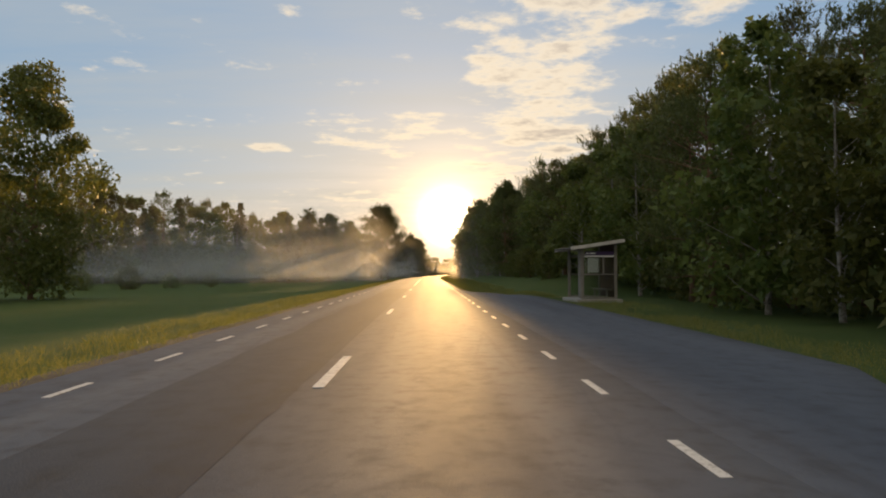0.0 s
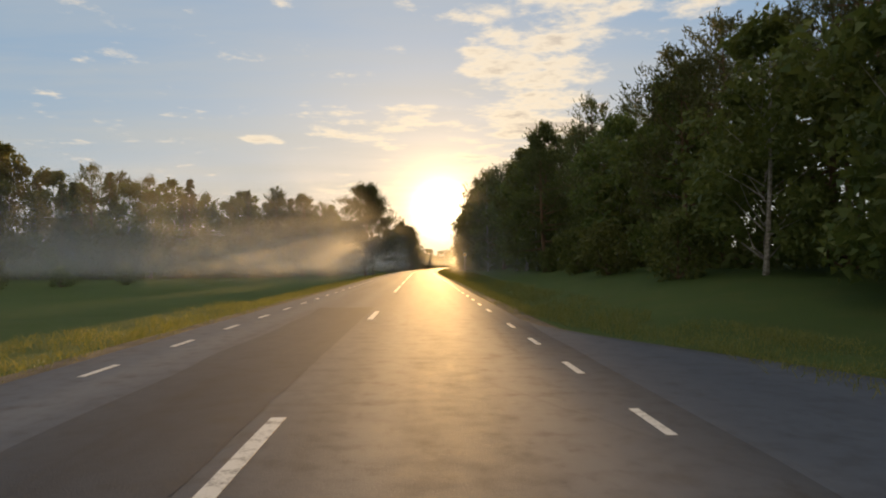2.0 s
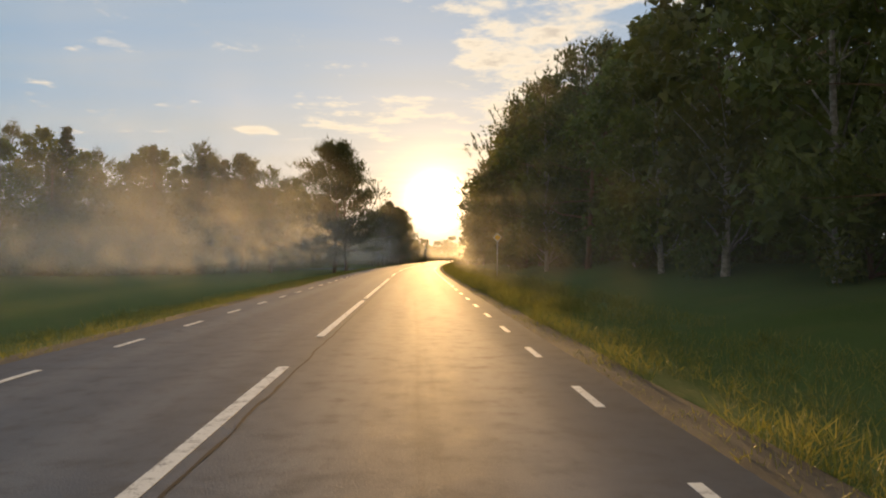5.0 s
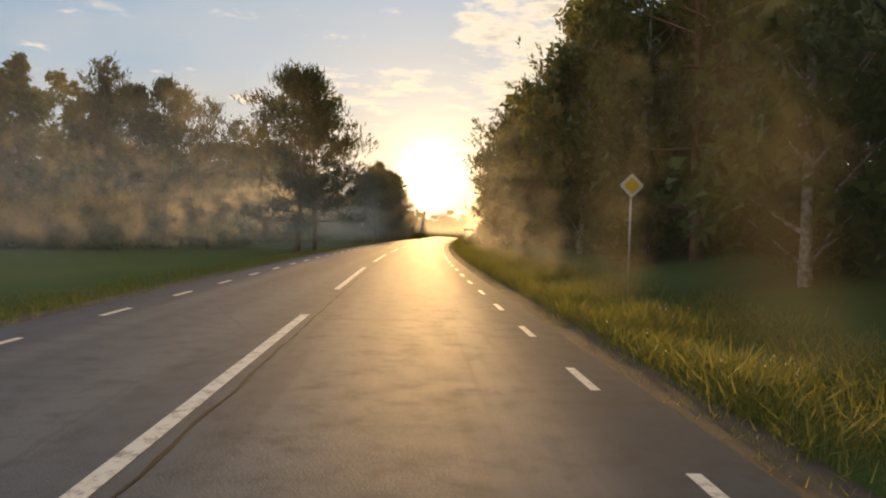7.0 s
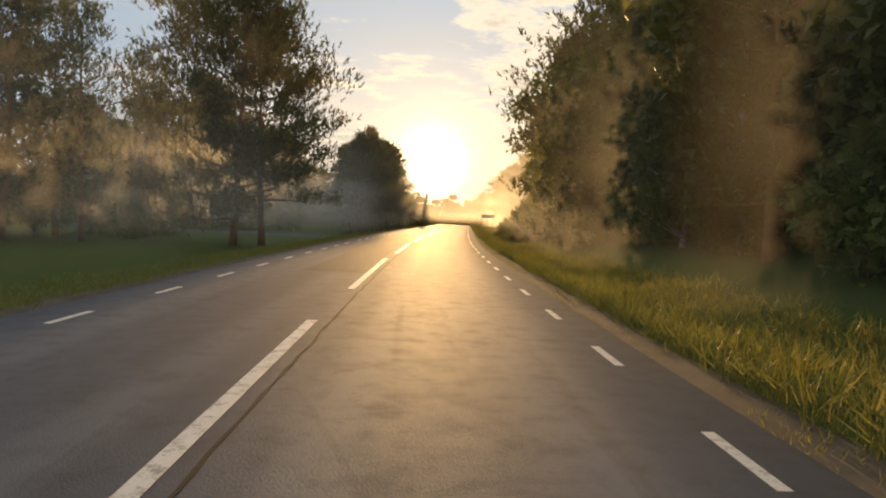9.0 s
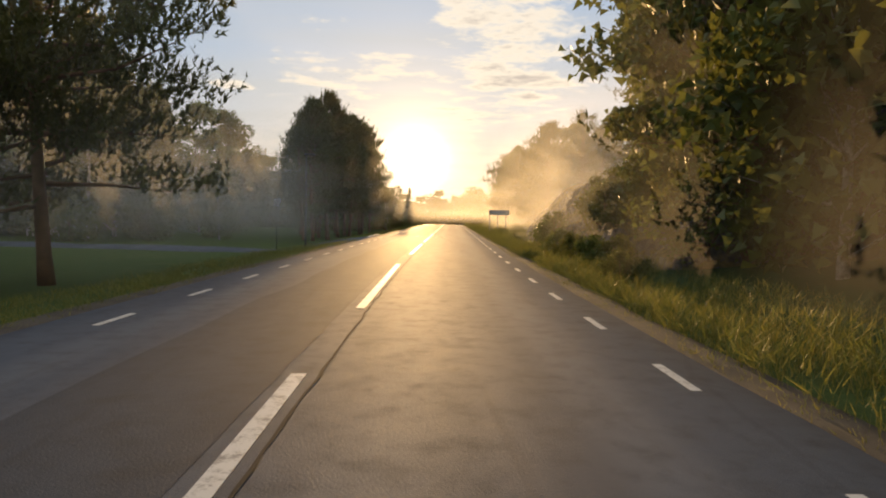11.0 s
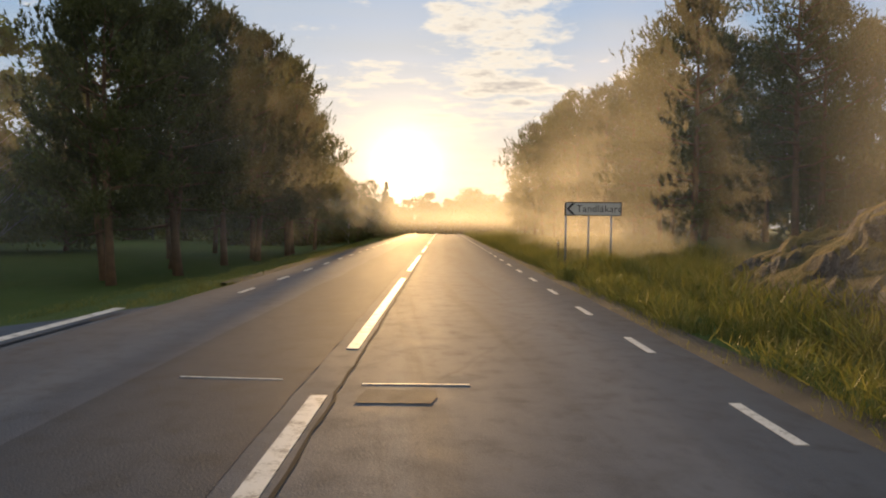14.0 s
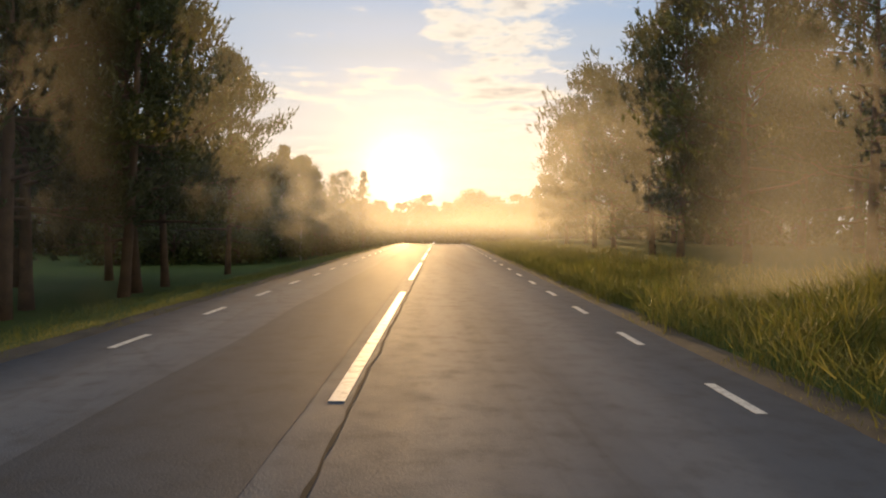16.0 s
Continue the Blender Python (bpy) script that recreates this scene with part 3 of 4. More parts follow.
for i in range(16):
    plant(("bush", "bush2")[i % 2], jit(60 + 8 * i, 2), jit(11.5 if i < 9 else 10.2, 0.6), tree_rng.uniform(1.8, 3.2), "bushes at the forest edge")
for s, u, k, z in ((195.0, 8.8, 1.6, 1.2), (196.4, 9.6, 1.9, 1.5), (197.6, 10.4, 1.9, 1.9), (194.2, 10.0, 1.7, 1.8), (196.6, 6.5, 1.4, 0.0), (198.2, 6.9, 1.5, 0.2), (200.0, 6.6, 1.2, 0.1), (189.6, 7.4, 1.9, 0.9), (191.2, 7.9, 2.0, 1.0), (192.6, 8.6, 2.2, 1.4), (187.4, 8.6, 2.0, 2.0), (185.0, 9.4, 2.2, 2.4), (182.6, 9.0, 2.4, 1.8), (180.5, 8.2, 2.6, 0.6)):
    plant(tree_rng.choice(("bush", "bush2")), s, u, k, "bushes on the rock", z)


# undergrowth that closes the woods
for i in range(26):
    q = i / 25
    plant("thicket", 124 + 47 * q + 3 * math.sin(i * 1.7), jit(-112 + 84 * q, 1.5), tree_rng.uniform(7, 10), "undergrowth of the woods")
for i in range(22):
    plant("thicket", jit(10 + 6 * i, 2), jit(17 if i < 19 else 14, 1), tree_rng.uniform(6, 8.5), "undergrowth of the woods")
for i in range(12):
    plant("thicket", jit(140 + 5 * i, 1.5), jit(13.5, 1), tree_rng.uniform(5, 7), "undergrowth of the woods")
    plant("thicket", jit(226 + 6 * i, 1.5), jit(19, 1.2), tree_rng.uniform(5, 7.5), "undergrowth of the woods")
    plant("thicket", jit(222 + 6 * i, 2), jit(-46, 3), tree_rng.uniform(7, 9), "undergrowth of the woods")
    plant("thicket", jit(170 + 5 * i, 2), jit(-47, 3), tree_rng.uniform(6, 9), "undergrowth of the woods")
for s, u, k in ((287, -9.5, 5.2), (291, -8.0, 4.2), (296, -8.5, 5.0), (301, -9, 5.5), (308, -9, 6.0), (316, -9.5, 6.5), (325, -9, 7.0), (335, -9, 7.5)):
    plant("thicket", s, u, k, "undergrowth of the woods")
plant("spruce", 293, -6.6, 7.6)
for s, u, k in ((222, -25, 4.5), (227, -27, 5), (217, -29, 4.5), (233, -23, 4.2), (196, -24, 4), (191, -28, 4.5), (200, -28, 4.5), (186, -22, 3)):
    plant("thicket", s, u, k, "undergrowth of the woods")
# more wood ahead, added to keep the sun off the grass
wood(("birch", "birch2", "tall", "spruce", "birch"), [(jit(296 + 13 * (i % 4), 4), -26 - 6.5 * (i // 4) + tree_rng.uniform(-2, 2)) for i in range(36)], 13, 16.5, "wood behind the grass")
wood(("thicket",), [(jit(288 + 16 * (i % 2), 3), -25 - 7 * (i // 2)) for i in range(18)], 6, 8, "undergrowth of the woods")
wood(("birch2", "birch", "spruce", "row2"), [(jit(280 + 7 * (i % 5), 2), -14.5 - 4.5 * (i // 5) + tree_rng.uniform(-1, 1)) for i in range(15)], 8.5, 11.5, "wood behind the grass")
wood(("thicket",), [(jit(277 + 8 * (i % 3), 2), -14 - 4 * (i // 3)) for i in range(9)], 5, 6.5, "undergrowth of the woods")
# the wood where the road dips out of sight
wood(("birch", "birch2", "thicket", "birch2"), [(jit(425 + 10 * (i % 3), 3), -95 + 7 * i) for i in range(28)], 13, 16.5, "wood beyond the dip")
wood(("thicket",), [(jit(418, 3), -95 + 7 * i) for i in range(28)], 9, 12, "wood beyond the dip")


wood(("thicket",), [(jit(404, 3), -52 + 4.2 * i) for i in range(26)], 10, 13.5, "undergrowth of the woods")


# ---- rock outcrop ----
def hump(parent, s0, s1, u0, u1, top, seed, a=100, b=52, fall=0.45, face=0.5):
    """One hump of bare granite, broken into ledges and clefts."""
    verts, faces = [], []
    for i in range(a + 1):
        for j in range(b + 1):
            p, q = i / a, j / b
            s, u = s0 + (s1 - s0) * p, u0 + (u1 - u0) * q
            arch = smooth(p, 0, 0.2) * (1 - smooth(p, fall, 1.0)) * smooth(q, 0.0, face) * (1 - 0.5 * smooth(q, 0.75, 1))
            k = min(1.0, 3 * arch)
            z = -0.7 + (top + 0.7) * arch
            broad = 0.5 * noise.noise((s * 0.22, u * 0.35, seed)) + 0.28 * noise.noise((s * 0.55, u * 0.7, seed + 4))
            rough = noise.fractal((s * 0.9, u * 1.1, z * 0.8 + seed), 0.75, 2.1, 5)
            # slabs that dip away from the road, broken along the bedding
            bed = (z + broad + 0.30 * rough + 0.10 * s - 0.12 * u) / 0.55
            step = math.floor(bed) + smooth(bed - math.floor(bed), 0.62, 1.0) - bed
            z += (0.55 * broad + 0.16 * rough + 0.24 * step) * k
            split = abs(noise.noise((s * 0.5 + u * 0.25, u * 0.3 - s * 0.1, seed + 9)))
            z -= 0.28 * k * max(0.0, 1 - split / 0.035)
            verts.append(spot(s + 0.2 * noise.noise((s, z * 1.5, seed)), u + 0.3 * k * noise.noise((s * 0.8, z * 1.3, seed + 2)), z))
    w = b + 1
    for i in range(a):
        for j in range(b):
            c = i * w + j
            faces.append((c, c + 1, c + w + 1, c + w))
    return child("hump", mesh_of("hump", verts, faces, GRANITE), parent)


outcrop = new("rock_outcrop")
tagged(outcrop, "grey granite outcrop with moss and lichen beside the road", "rock")
hump(outcrop, 192, 226, 5.4, 15.5, 3.5, 2.0, 220, 96, 0.37, 0.36)
hump(outcrop, 179.5, 195.5, 6.4, 15.0, 3.1, 5.0, 130, 80)
hump(outcrop, 183.0, 194.5, 5.2, 9.0, 1.15, 8.0, 60, 30)
for i in range(12):
    plant(("bush", "bush2")[i % 2], jit(180 + 1.15 * i, 0.5), 5.6 + 0.35 * (i % 3), tree_rng.uniform(0.6, 1.2), "bushes on the rock")


# ---- grass ----
def grass(name, label, patches, seed):
    rng = np.random.default_rng(seed)
    out = []
    for s0, s1, ua, ub, count, tall in patches:
        s, u = rng.uniform(s0, s1, count), ua + (ub - ua) * rng.uniform(0, 1, count) ** 1.2
        clump = np.array([noise.noise((a * 0.5, b * 0.8, 9.0)) for a, b in zip(s, u)])
        keep = clump > -0.25
        s, u, clump = s[keep], u[keep], clump[keep]
        base = np.array([spot(a, b) for a, b in zip(s, u)]) - np.array([0, 0, 0.03])
        k = 5
        base = np.repeat(base, k, axis=0) + rng.normal(size=(len(base) * k, 3)) * np.array([0.09, 0.09, 0])
        high = np.repeat(tall * (0.75 + 0.7 * np.maximum(clump, 0)), k) * rng.uniform(0.6, 1.2, len(base))
        lean = unit(np.array([0, 0, 1.0]) + rng.normal(size=base.shape) * np.array([0.28, 0.28, 0]))
        side = unit(np.cross(lean, rng.normal(size=base.shape)))
        w = 0.0065 * side * (0.6 + high[:, None])
        mid = base + lean * high[:, None] * 0.55
        tip = base + lean * high[:, None] + (lean * np.array([1, 1, 0])) * high[:, None] * 0.5 - np.array([0, 0, 0.06]) * high[:, None]
        out += [np.stack([base - w, base + w, mid + w], 1), np.stack([mid - w, mid + w, tip], 1)]
    ob = new(name, mesh_tris(name, np.concatenate(out), BLADES))
    return tagged(ob, label, "grass", kind="stuff")


grass("verge_grass", "tall unmown grass on the road verges", [
    (48, 120, 3.9, 7.5, 6500, 0.38), (95, 190, 4.0, 7.5, 11000, 0.55), (186, 220, 3.9, 7.5, 6000, 0.58), (218, 300, 3.9, 8.5, 12000, 0.74), (208, 240, 5.4, 10, 6000, 0.95),
    (48, 330, 3.62, 4.3, 9000, 0.16), (-10, 199, -3.5, -4.2, 5000, 0.14), (216, 330, -3.5, -4.2, 3000, 0.14), (0, 200, -3.6, -7.5, 13000, 0.34), (213, 300, -3.6, -7.0, 7000, 0.2), (-4, 30, 7.2, 10.0, 2000, 0.3), (38, 48, 5.5, 9, 900, 0.3)], 4)


# ---- road edges and markings ----
for side, (a, b) in (("left", (-3.95, -3.0)), ("right", (3.1, 4.05))):
    for s0, s1 in (((-60, 199), (216.5, 420)) if side == "left" else ((-60, 2), (44, 420))):
        edge = strip("shoulder", s0, s1, lambda s: (a + 0.12 * noise.noise((s * 0.7, 1, 5)), b + 0.12 * noise.noise((s * 0.7, 4, 5))), -0.035, GRAVEL)
        tagged(edge, "narrow gravel and dirt shoulder along the asphalt", "shoulder", kind="structure")


def line_mesh(name, length, width):
    bm = box(bmesh.new(), (-width / 2, 0, 0), (width / 2, length, 0.006), 0.002)
    me = bpy.data.meshes.new(name)
    bm.to_mesh(me)
    bm.free()
    me.materials.append(PAINT)
    return me


def lay(me, name, s, u, turn=0.0):
    ob = new(name, me)
    ob.parent = road
    ob.matrix_basis = Matrix.Translation(spot(s, u, road_z(s) + 0.0305 - 0.0025 * abs(u))) @ Matrix.Rotation(heading(s + 0.5) + turn, 4, "Z")
    return ob


EDGE = line_mesh("edge_dash", 0.95, 0.085)
for k in range(-10, 60):
    lay(EDGE, "edge_dash", 187.8 + 2.93 * k if k > -5 else 187.8 + 2.93 * k, LANE_R)
for k in range(-48, -10):
    if 187.8 + 2.93 * k > 48:
        lay(EDGE, "edge_dash", 187.8 + 2.93 * k, LANE_R)
for k in range(18):
    lay(EDGE, "edge_dash", -4.5 + 2.93 * k, LANE_R)
for k in range(-49, 9):
    lay(EDGE, "edge_dash", 142.0 + 2.93 * k, LANE_L)
for k in range(-7, 40):
    if not 203 < 190.3 + 2.93 * k < 213:
        lay(EDGE, "edge_dash", 190.3 + 2.93 * k, LANE_L)
lay(line_mesh("mouth_line", 6.6, 0.16), "mouth_line", 204.8, -3.75)
JOINT = line_mesh("joint_line", 0.85, 0.03)
lay(JOINT, "joint_line", 206.9, -0.35, radians(86))
lay(JOINT, "joint_line", 206.8, 1.15, radians(91))
SHORT = line_mesh("centre_dash", 2.8, 0.13)
for s in (-5.6, 7.7, 21.0, 34.4, 47.5):
    lay(SHORT, "centre_dash", s, 0.0)
LONG = line_mesh("warning_dash", 9.0, 0.125)
for s in (63.4, 75.5, 87.5, 97.5, 107.2, 120.6, 133.9, 146.5, 158.6, 171.6, 185.6, 197.4, 208.3, 219.9, 232.0, 244.5, 256.5, 268.5, 280.5, 292.5, 304.5):
    lay(LONG, "warning_dash", s, -0.03 if s < 150 else 0.03)


DARK_ASPHALT = make_asphalt("patched_asphalt", 0.78)


def overlay(name, s0, s1, sides, lift, mat, label, step=0.5):
    """A thin layer on the asphalt between two uneven edges."""
    k = int((s1 - s0) / step)
    verts, faces = [], []
    for i in range(k + 1):
        s = s0 + (s1 - s0) * i / k
        for u in sides(s):
            verts.append(spot(s, u, road_z(s) + lift - 0.0025 * abs(u)))
    for i in range(k):
        faces.append((2 * i, 2 * i + 1, 2 * i + 3, 2 * i + 2))
    return tagged(child(name, mesh_of(name, verts, faces, mat), road), label)


overlay("resurfaced_strip", 150, 300, lambda s: (-1.55 + 0.12 * noise.noise((s * 0.3, 2, 0)) + 0.05 * noise.noise((s * 2, 2, 0)), -0.16 + 0.03 * noise.noise((s * 1.3, 5, 0))), 0.034, DARK_ASPHALT, "darker resurfaced strip of asphalt")
overlay("resurfaced_strip", -20, 52, lambda s: (-1.7 + 0.12 * noise.noise((s * 0.3, 7, 0)), -0.2 + 0.04 * noise.noise((s * 1.3, 8, 0))), 0.034, DARK_ASPHALT, "darker resurfaced strip of asphalt")
CRACK = mottled("open_seam", (0.008, 0.008, 0.009), (0.014, 0.014, 0.014), 8.0, 0.95, 60.0, 0.2)


def seam(s):
    mid = 0.15 + 0.03 * noise.noise((s * 1.1, 3, 3)) + 0.02 * noise.noise((s * 5, 3, 3))
    half = 0.012 + 0.012 * noise.noise((s * 2.3, 6, 3))
    return mid - max(0.004, half), mid + max(0.004, half)


overlay("open_seam", 60, 300, seam, 0.0365, CRACK, "dark open seam beside the centre line", 0.25)
for s0, s1, u0, u1 in ((206.2, 206.6, 0.35, 0.9), (213.2, 216.4, -1.5, -0.3)):
    overlay("asphalt_patch", s0, s1, lambda s: (u0 + 0.1 * noise.noise((s * 3, u0, 1)), u1 + 0.1 * noise.noise((s * 3, u1, 1))), 0.0355, DARK_ASPHALT, "dark patch of repaired asphalt", 0.2)


# ---- things beside the road ----
def upright(name, s, u, turn=0.0, z=None):
    ob = new(name)
    ob.matrix_basis = Matrix.Translation(spot(s, u, z)) @ Matrix.Rotation(heading(s) + turn, 4, "Z")
    return ob


WHITE = mottled("sign_white", (0.78, 0.78, 0.76), (0.70, 0.70, 0.67), 4.0, 0.4, 60.0, 0.02)
BLACK = mottled("sign_black", (0.02, 0.02, 0.022), (0.03, 0.03, 0.032), 4.0, 0.5, 60.0, 0.02)
SIGN_RED = mottled("sign_red", (0.45, 0.03, 0.025), (0.38, 0.03, 0.025), 4.0, 0.4, 60.0, 0.02)
YELLOW = mottled("sign_yellow", (0.80, 0.50, 0.03), (0.72, 0.44, 0.03), 4.0, 0.4, 60.0, 0.02)
# one dark brown tone for the shelter's back boards
BROWN_WOOD = mottled("dark_brown_boards", (0.11, 0.06, 0.04), (0.085, 0.045, 0.03), 2.0, 0.9, 30.0, 0.5)
PURPLE = mottled("purple_enamel", (0.045, 0.022, 0.085), (0.06, 0.03, 0.10), 4.0, 0.4, 60.0, 0.02)
WHITE_WOOD = mottled("white_painted_boards", (0.62, 0.60, 0.55), (0.50, 0.48, 0.44), 3.0, 0.8, 30.0, 0.3)
# one grey-brown tone for the shelter's timber
GREY_WOOD = mottled("grey_brown_boards", (0.24, 0.22, 0.19), (0.17, 0.155, 0.135), 3.0, 0.85, 30.0, 0.4)
ROOFING = mottled("roofing_felt", (0.09, 0.09, 0.095), (0.14, 0.135, 0.13), 2.0, 0.9, 50.0, 0.6)
CONCRETE = mottled("concrete", (0.33, 0.32, 0.30), (0.40, 0.39, 0.36), 2.0, 0.9, 50.0, 0.4)
LAMP_GREEN = mottled("dark_steel", (0.05, 0.055, 0.05), (0.08, 0.08, 0.075), 3.0, 0.5, 40.0, 0.1)


def glass_material():
    m, n, co = material("window_glass")
    finish(n, n.add("ShaderNodeMixShader", {0: 0.12, 1: n.add("ShaderNodeBsdfTransparent", {0: (0.9, 0.93, 0.92, 1)}).outputs[0], 2: n.add("ShaderNodeBsdfGlossy", {"Roughness": 0.05}).outputs[0]}).outputs[0])
    return m


GLASS = glass_material()


def lettering(text, size, mat, parent, m):
    cu = bpy.data.curves.new("lettering", "FONT")
    cu.body, cu.size, cu.extrude, cu.align_y, cu.space_character = text, size, 0.003, "CENTER", 1.06
    tmp = new("lettering_form", cu)
    bpy.context.view_layer.update()
    me = bpy.data.meshes.new_from_object(tmp.evaluated_get(bpy.context.evaluated_depsgraph_get()))
    bpy.data.objects.remove(tmp)
    me.name = "lettering"
    me.materials.clear()
    me.materials.append(mat)
    ob = child("lettering", me, parent, "black lettering")
    ob.matrix_basis = m
    return ob


def direction_sign():
    """Low white sign with an arrow to the left, on three posts."""
    ob = upright("direction_sign", 222.8, 5.55, radians(-1))
    base = ob.matrix_basis.translation.z
    z0, z1, w = 1.60 - base, 2.03 - base, 0.88
    part("panel", box(bmesh.new(), (-w, -0.015, z0), (w, 0.015, z1), 0.008), WHITE, ob, "white sign panel")
    bm = bmesh.new()
    for lo, hi in (((-w, z0), (w, z0 + 0.028)), ((-w, z1 - 0.028), (w, z1)), ((w - 0.028, z0 + 0.028), (w, z1 - 0.028)), ((-w, z0 + 0.028), (-w + 0.05, z1 - 0.028))):
        box(bm, (lo[0], -0.021, lo[1]), (hi[0], -0.0155, hi[1]))
    part("border", bm, BLACK, ob, "black border")
    bm = bmesh.new()
    mid, h = (z0 + z1) / 2, (z1 - z0) / 2 - 0.04
    for k in (1, -1):
        pts = [(-w + 0.07, mid), (-w + 0.15, mid), (-w + 0.33, mid + k * h), (-w + 0.24, mid + k * h)]
        front = [bm.verts.new((x, -0.022, z)) for x, z in pts]
        back = [bm.verts.new((x, -0.0155, z)) for x, z in pts]
        for i in range(4):
            bm.faces.new((front[i], front[(i + 1) % 4], back[(i + 1) % 4], back[i]))
        bm.faces.new(front if k < 0 else front[::-1])
    part("arrow", bm, BLACK, ob, "black arrow head")
    lettering("Tandläkare", 0.30, BLACK, ob, Matrix.Translation((-w + 0.37, -0.017, mid + 0.0)) @ Matrix.Rotation(radians(90), 4, "X"))
    for x in (-0.82, -0.12, 0.58):
        part("post", tube(bmesh.new(), [Vector((x, 0.045, -0.5)), Vector((x, 0.045, z1 - 0.02))], [0.03, 0.03], 12), STEEL, ob, "galvanised post")
    return tagged(ob, "white direction sign with black arrow on three steel posts", "road sign")


def priority_sign():
    ob = upright("priority_road_sign", 123.2, 7.0)
    c = 2.60 - ob.matrix_basis.translation.z
    for name, r, y, mat, label in (("plate", 0.32, 0.0, STEEL, "grey back plate"), ("rim", 0.315, -0.006, WHITE, "white rim"), ("field", 0.215, -0.012, YELLOW, "yellow field")):
        bm = bmesh.new()
        pts = [(0, -r), (r, 0), (0, r), (-r, 0)]
        front = [bm.verts.new((x, y - 0.003, c + z)) for x, z in pts]
        back = [bm.verts.new((x, y + 0.003, c + z)) for x, z in pts]
        bm.faces.new(front), bm.faces.new(back[::-1])
        for i in range(4):
            bm.faces.new((front[i], back[i], back[(i + 1) % 4], front[(i + 1) % 4]))
        bmesh.ops.bevel(bm, geom=[e for e in bm.edges if abs(e.verts[0].co.y - e.verts[1].co.y) > 0.004], offset=0.03, segments=3, affect="EDGES")
        part(name, bm, mat, ob, label)
    part("post", tube(bmesh.new(), [Vector((0, 0.04, -0.5)), Vector((0, 0.04, c + 0.25))], [0.03, 0.03], 12), STEEL, ob, "galvanised post")
    for z in (-0.1, 0.1):
        part("clamp", box(bmesh.new(), (-0.05, 0.0, c + z - 0.015), (0.05, 0.075, c + z + 0.015), 0.004), STEEL, ob)
    return tagged(ob, "yellow diamond priority road sign with white rim on a post", "road sign")


def street_lamp(s, u, height):
    ob = upright("street_lamp", s, u)
    top = height - ob.matrix_basis.translation.z
    part("post", tube(bmesh.new(), [Vector((0, 0, -0.4)), Vector((0, 0, 1.0)), Vector((0, 0, 1.02)), Vector((0, 0, top))], [0.075, 0.07, 0.05, 0.04], 12), LAMP_GREEN, ob, "dark tapered post")
    part("collar", tube(bmesh.new(), [Vector((0, 0, 0.98)), Vector((0, 0, 1.08))], [0.078, 0.078], 12), LAMP_GREEN, ob)
    part("arm", tube(bmesh.new(), [Vector((0, 0, top - 0.05)), Vector((0.1, 0, top + 0.06)), Vector((0.3, 0, top + 0.09))], [0.032, 0.03, 0.028], 8), LAMP_GREEN, ob)
    head = part("lamp_head", box(bmesh.new(), (-0.12, -0.14, top + 0.02), (0.52, 0.14, top + 0.16), 0.04), LAMP_GREEN, ob, "flat dark lamp head")
    part("lens", box(bmesh.new(), (0.0, -0.11, top + 0.0), (0.46, 0.11, top + 0.02), 0.006), WHITE, head, "unlit pale lens")
    return tagged(ob, "dark street lamp with a flat head, unlit", "street lamp")


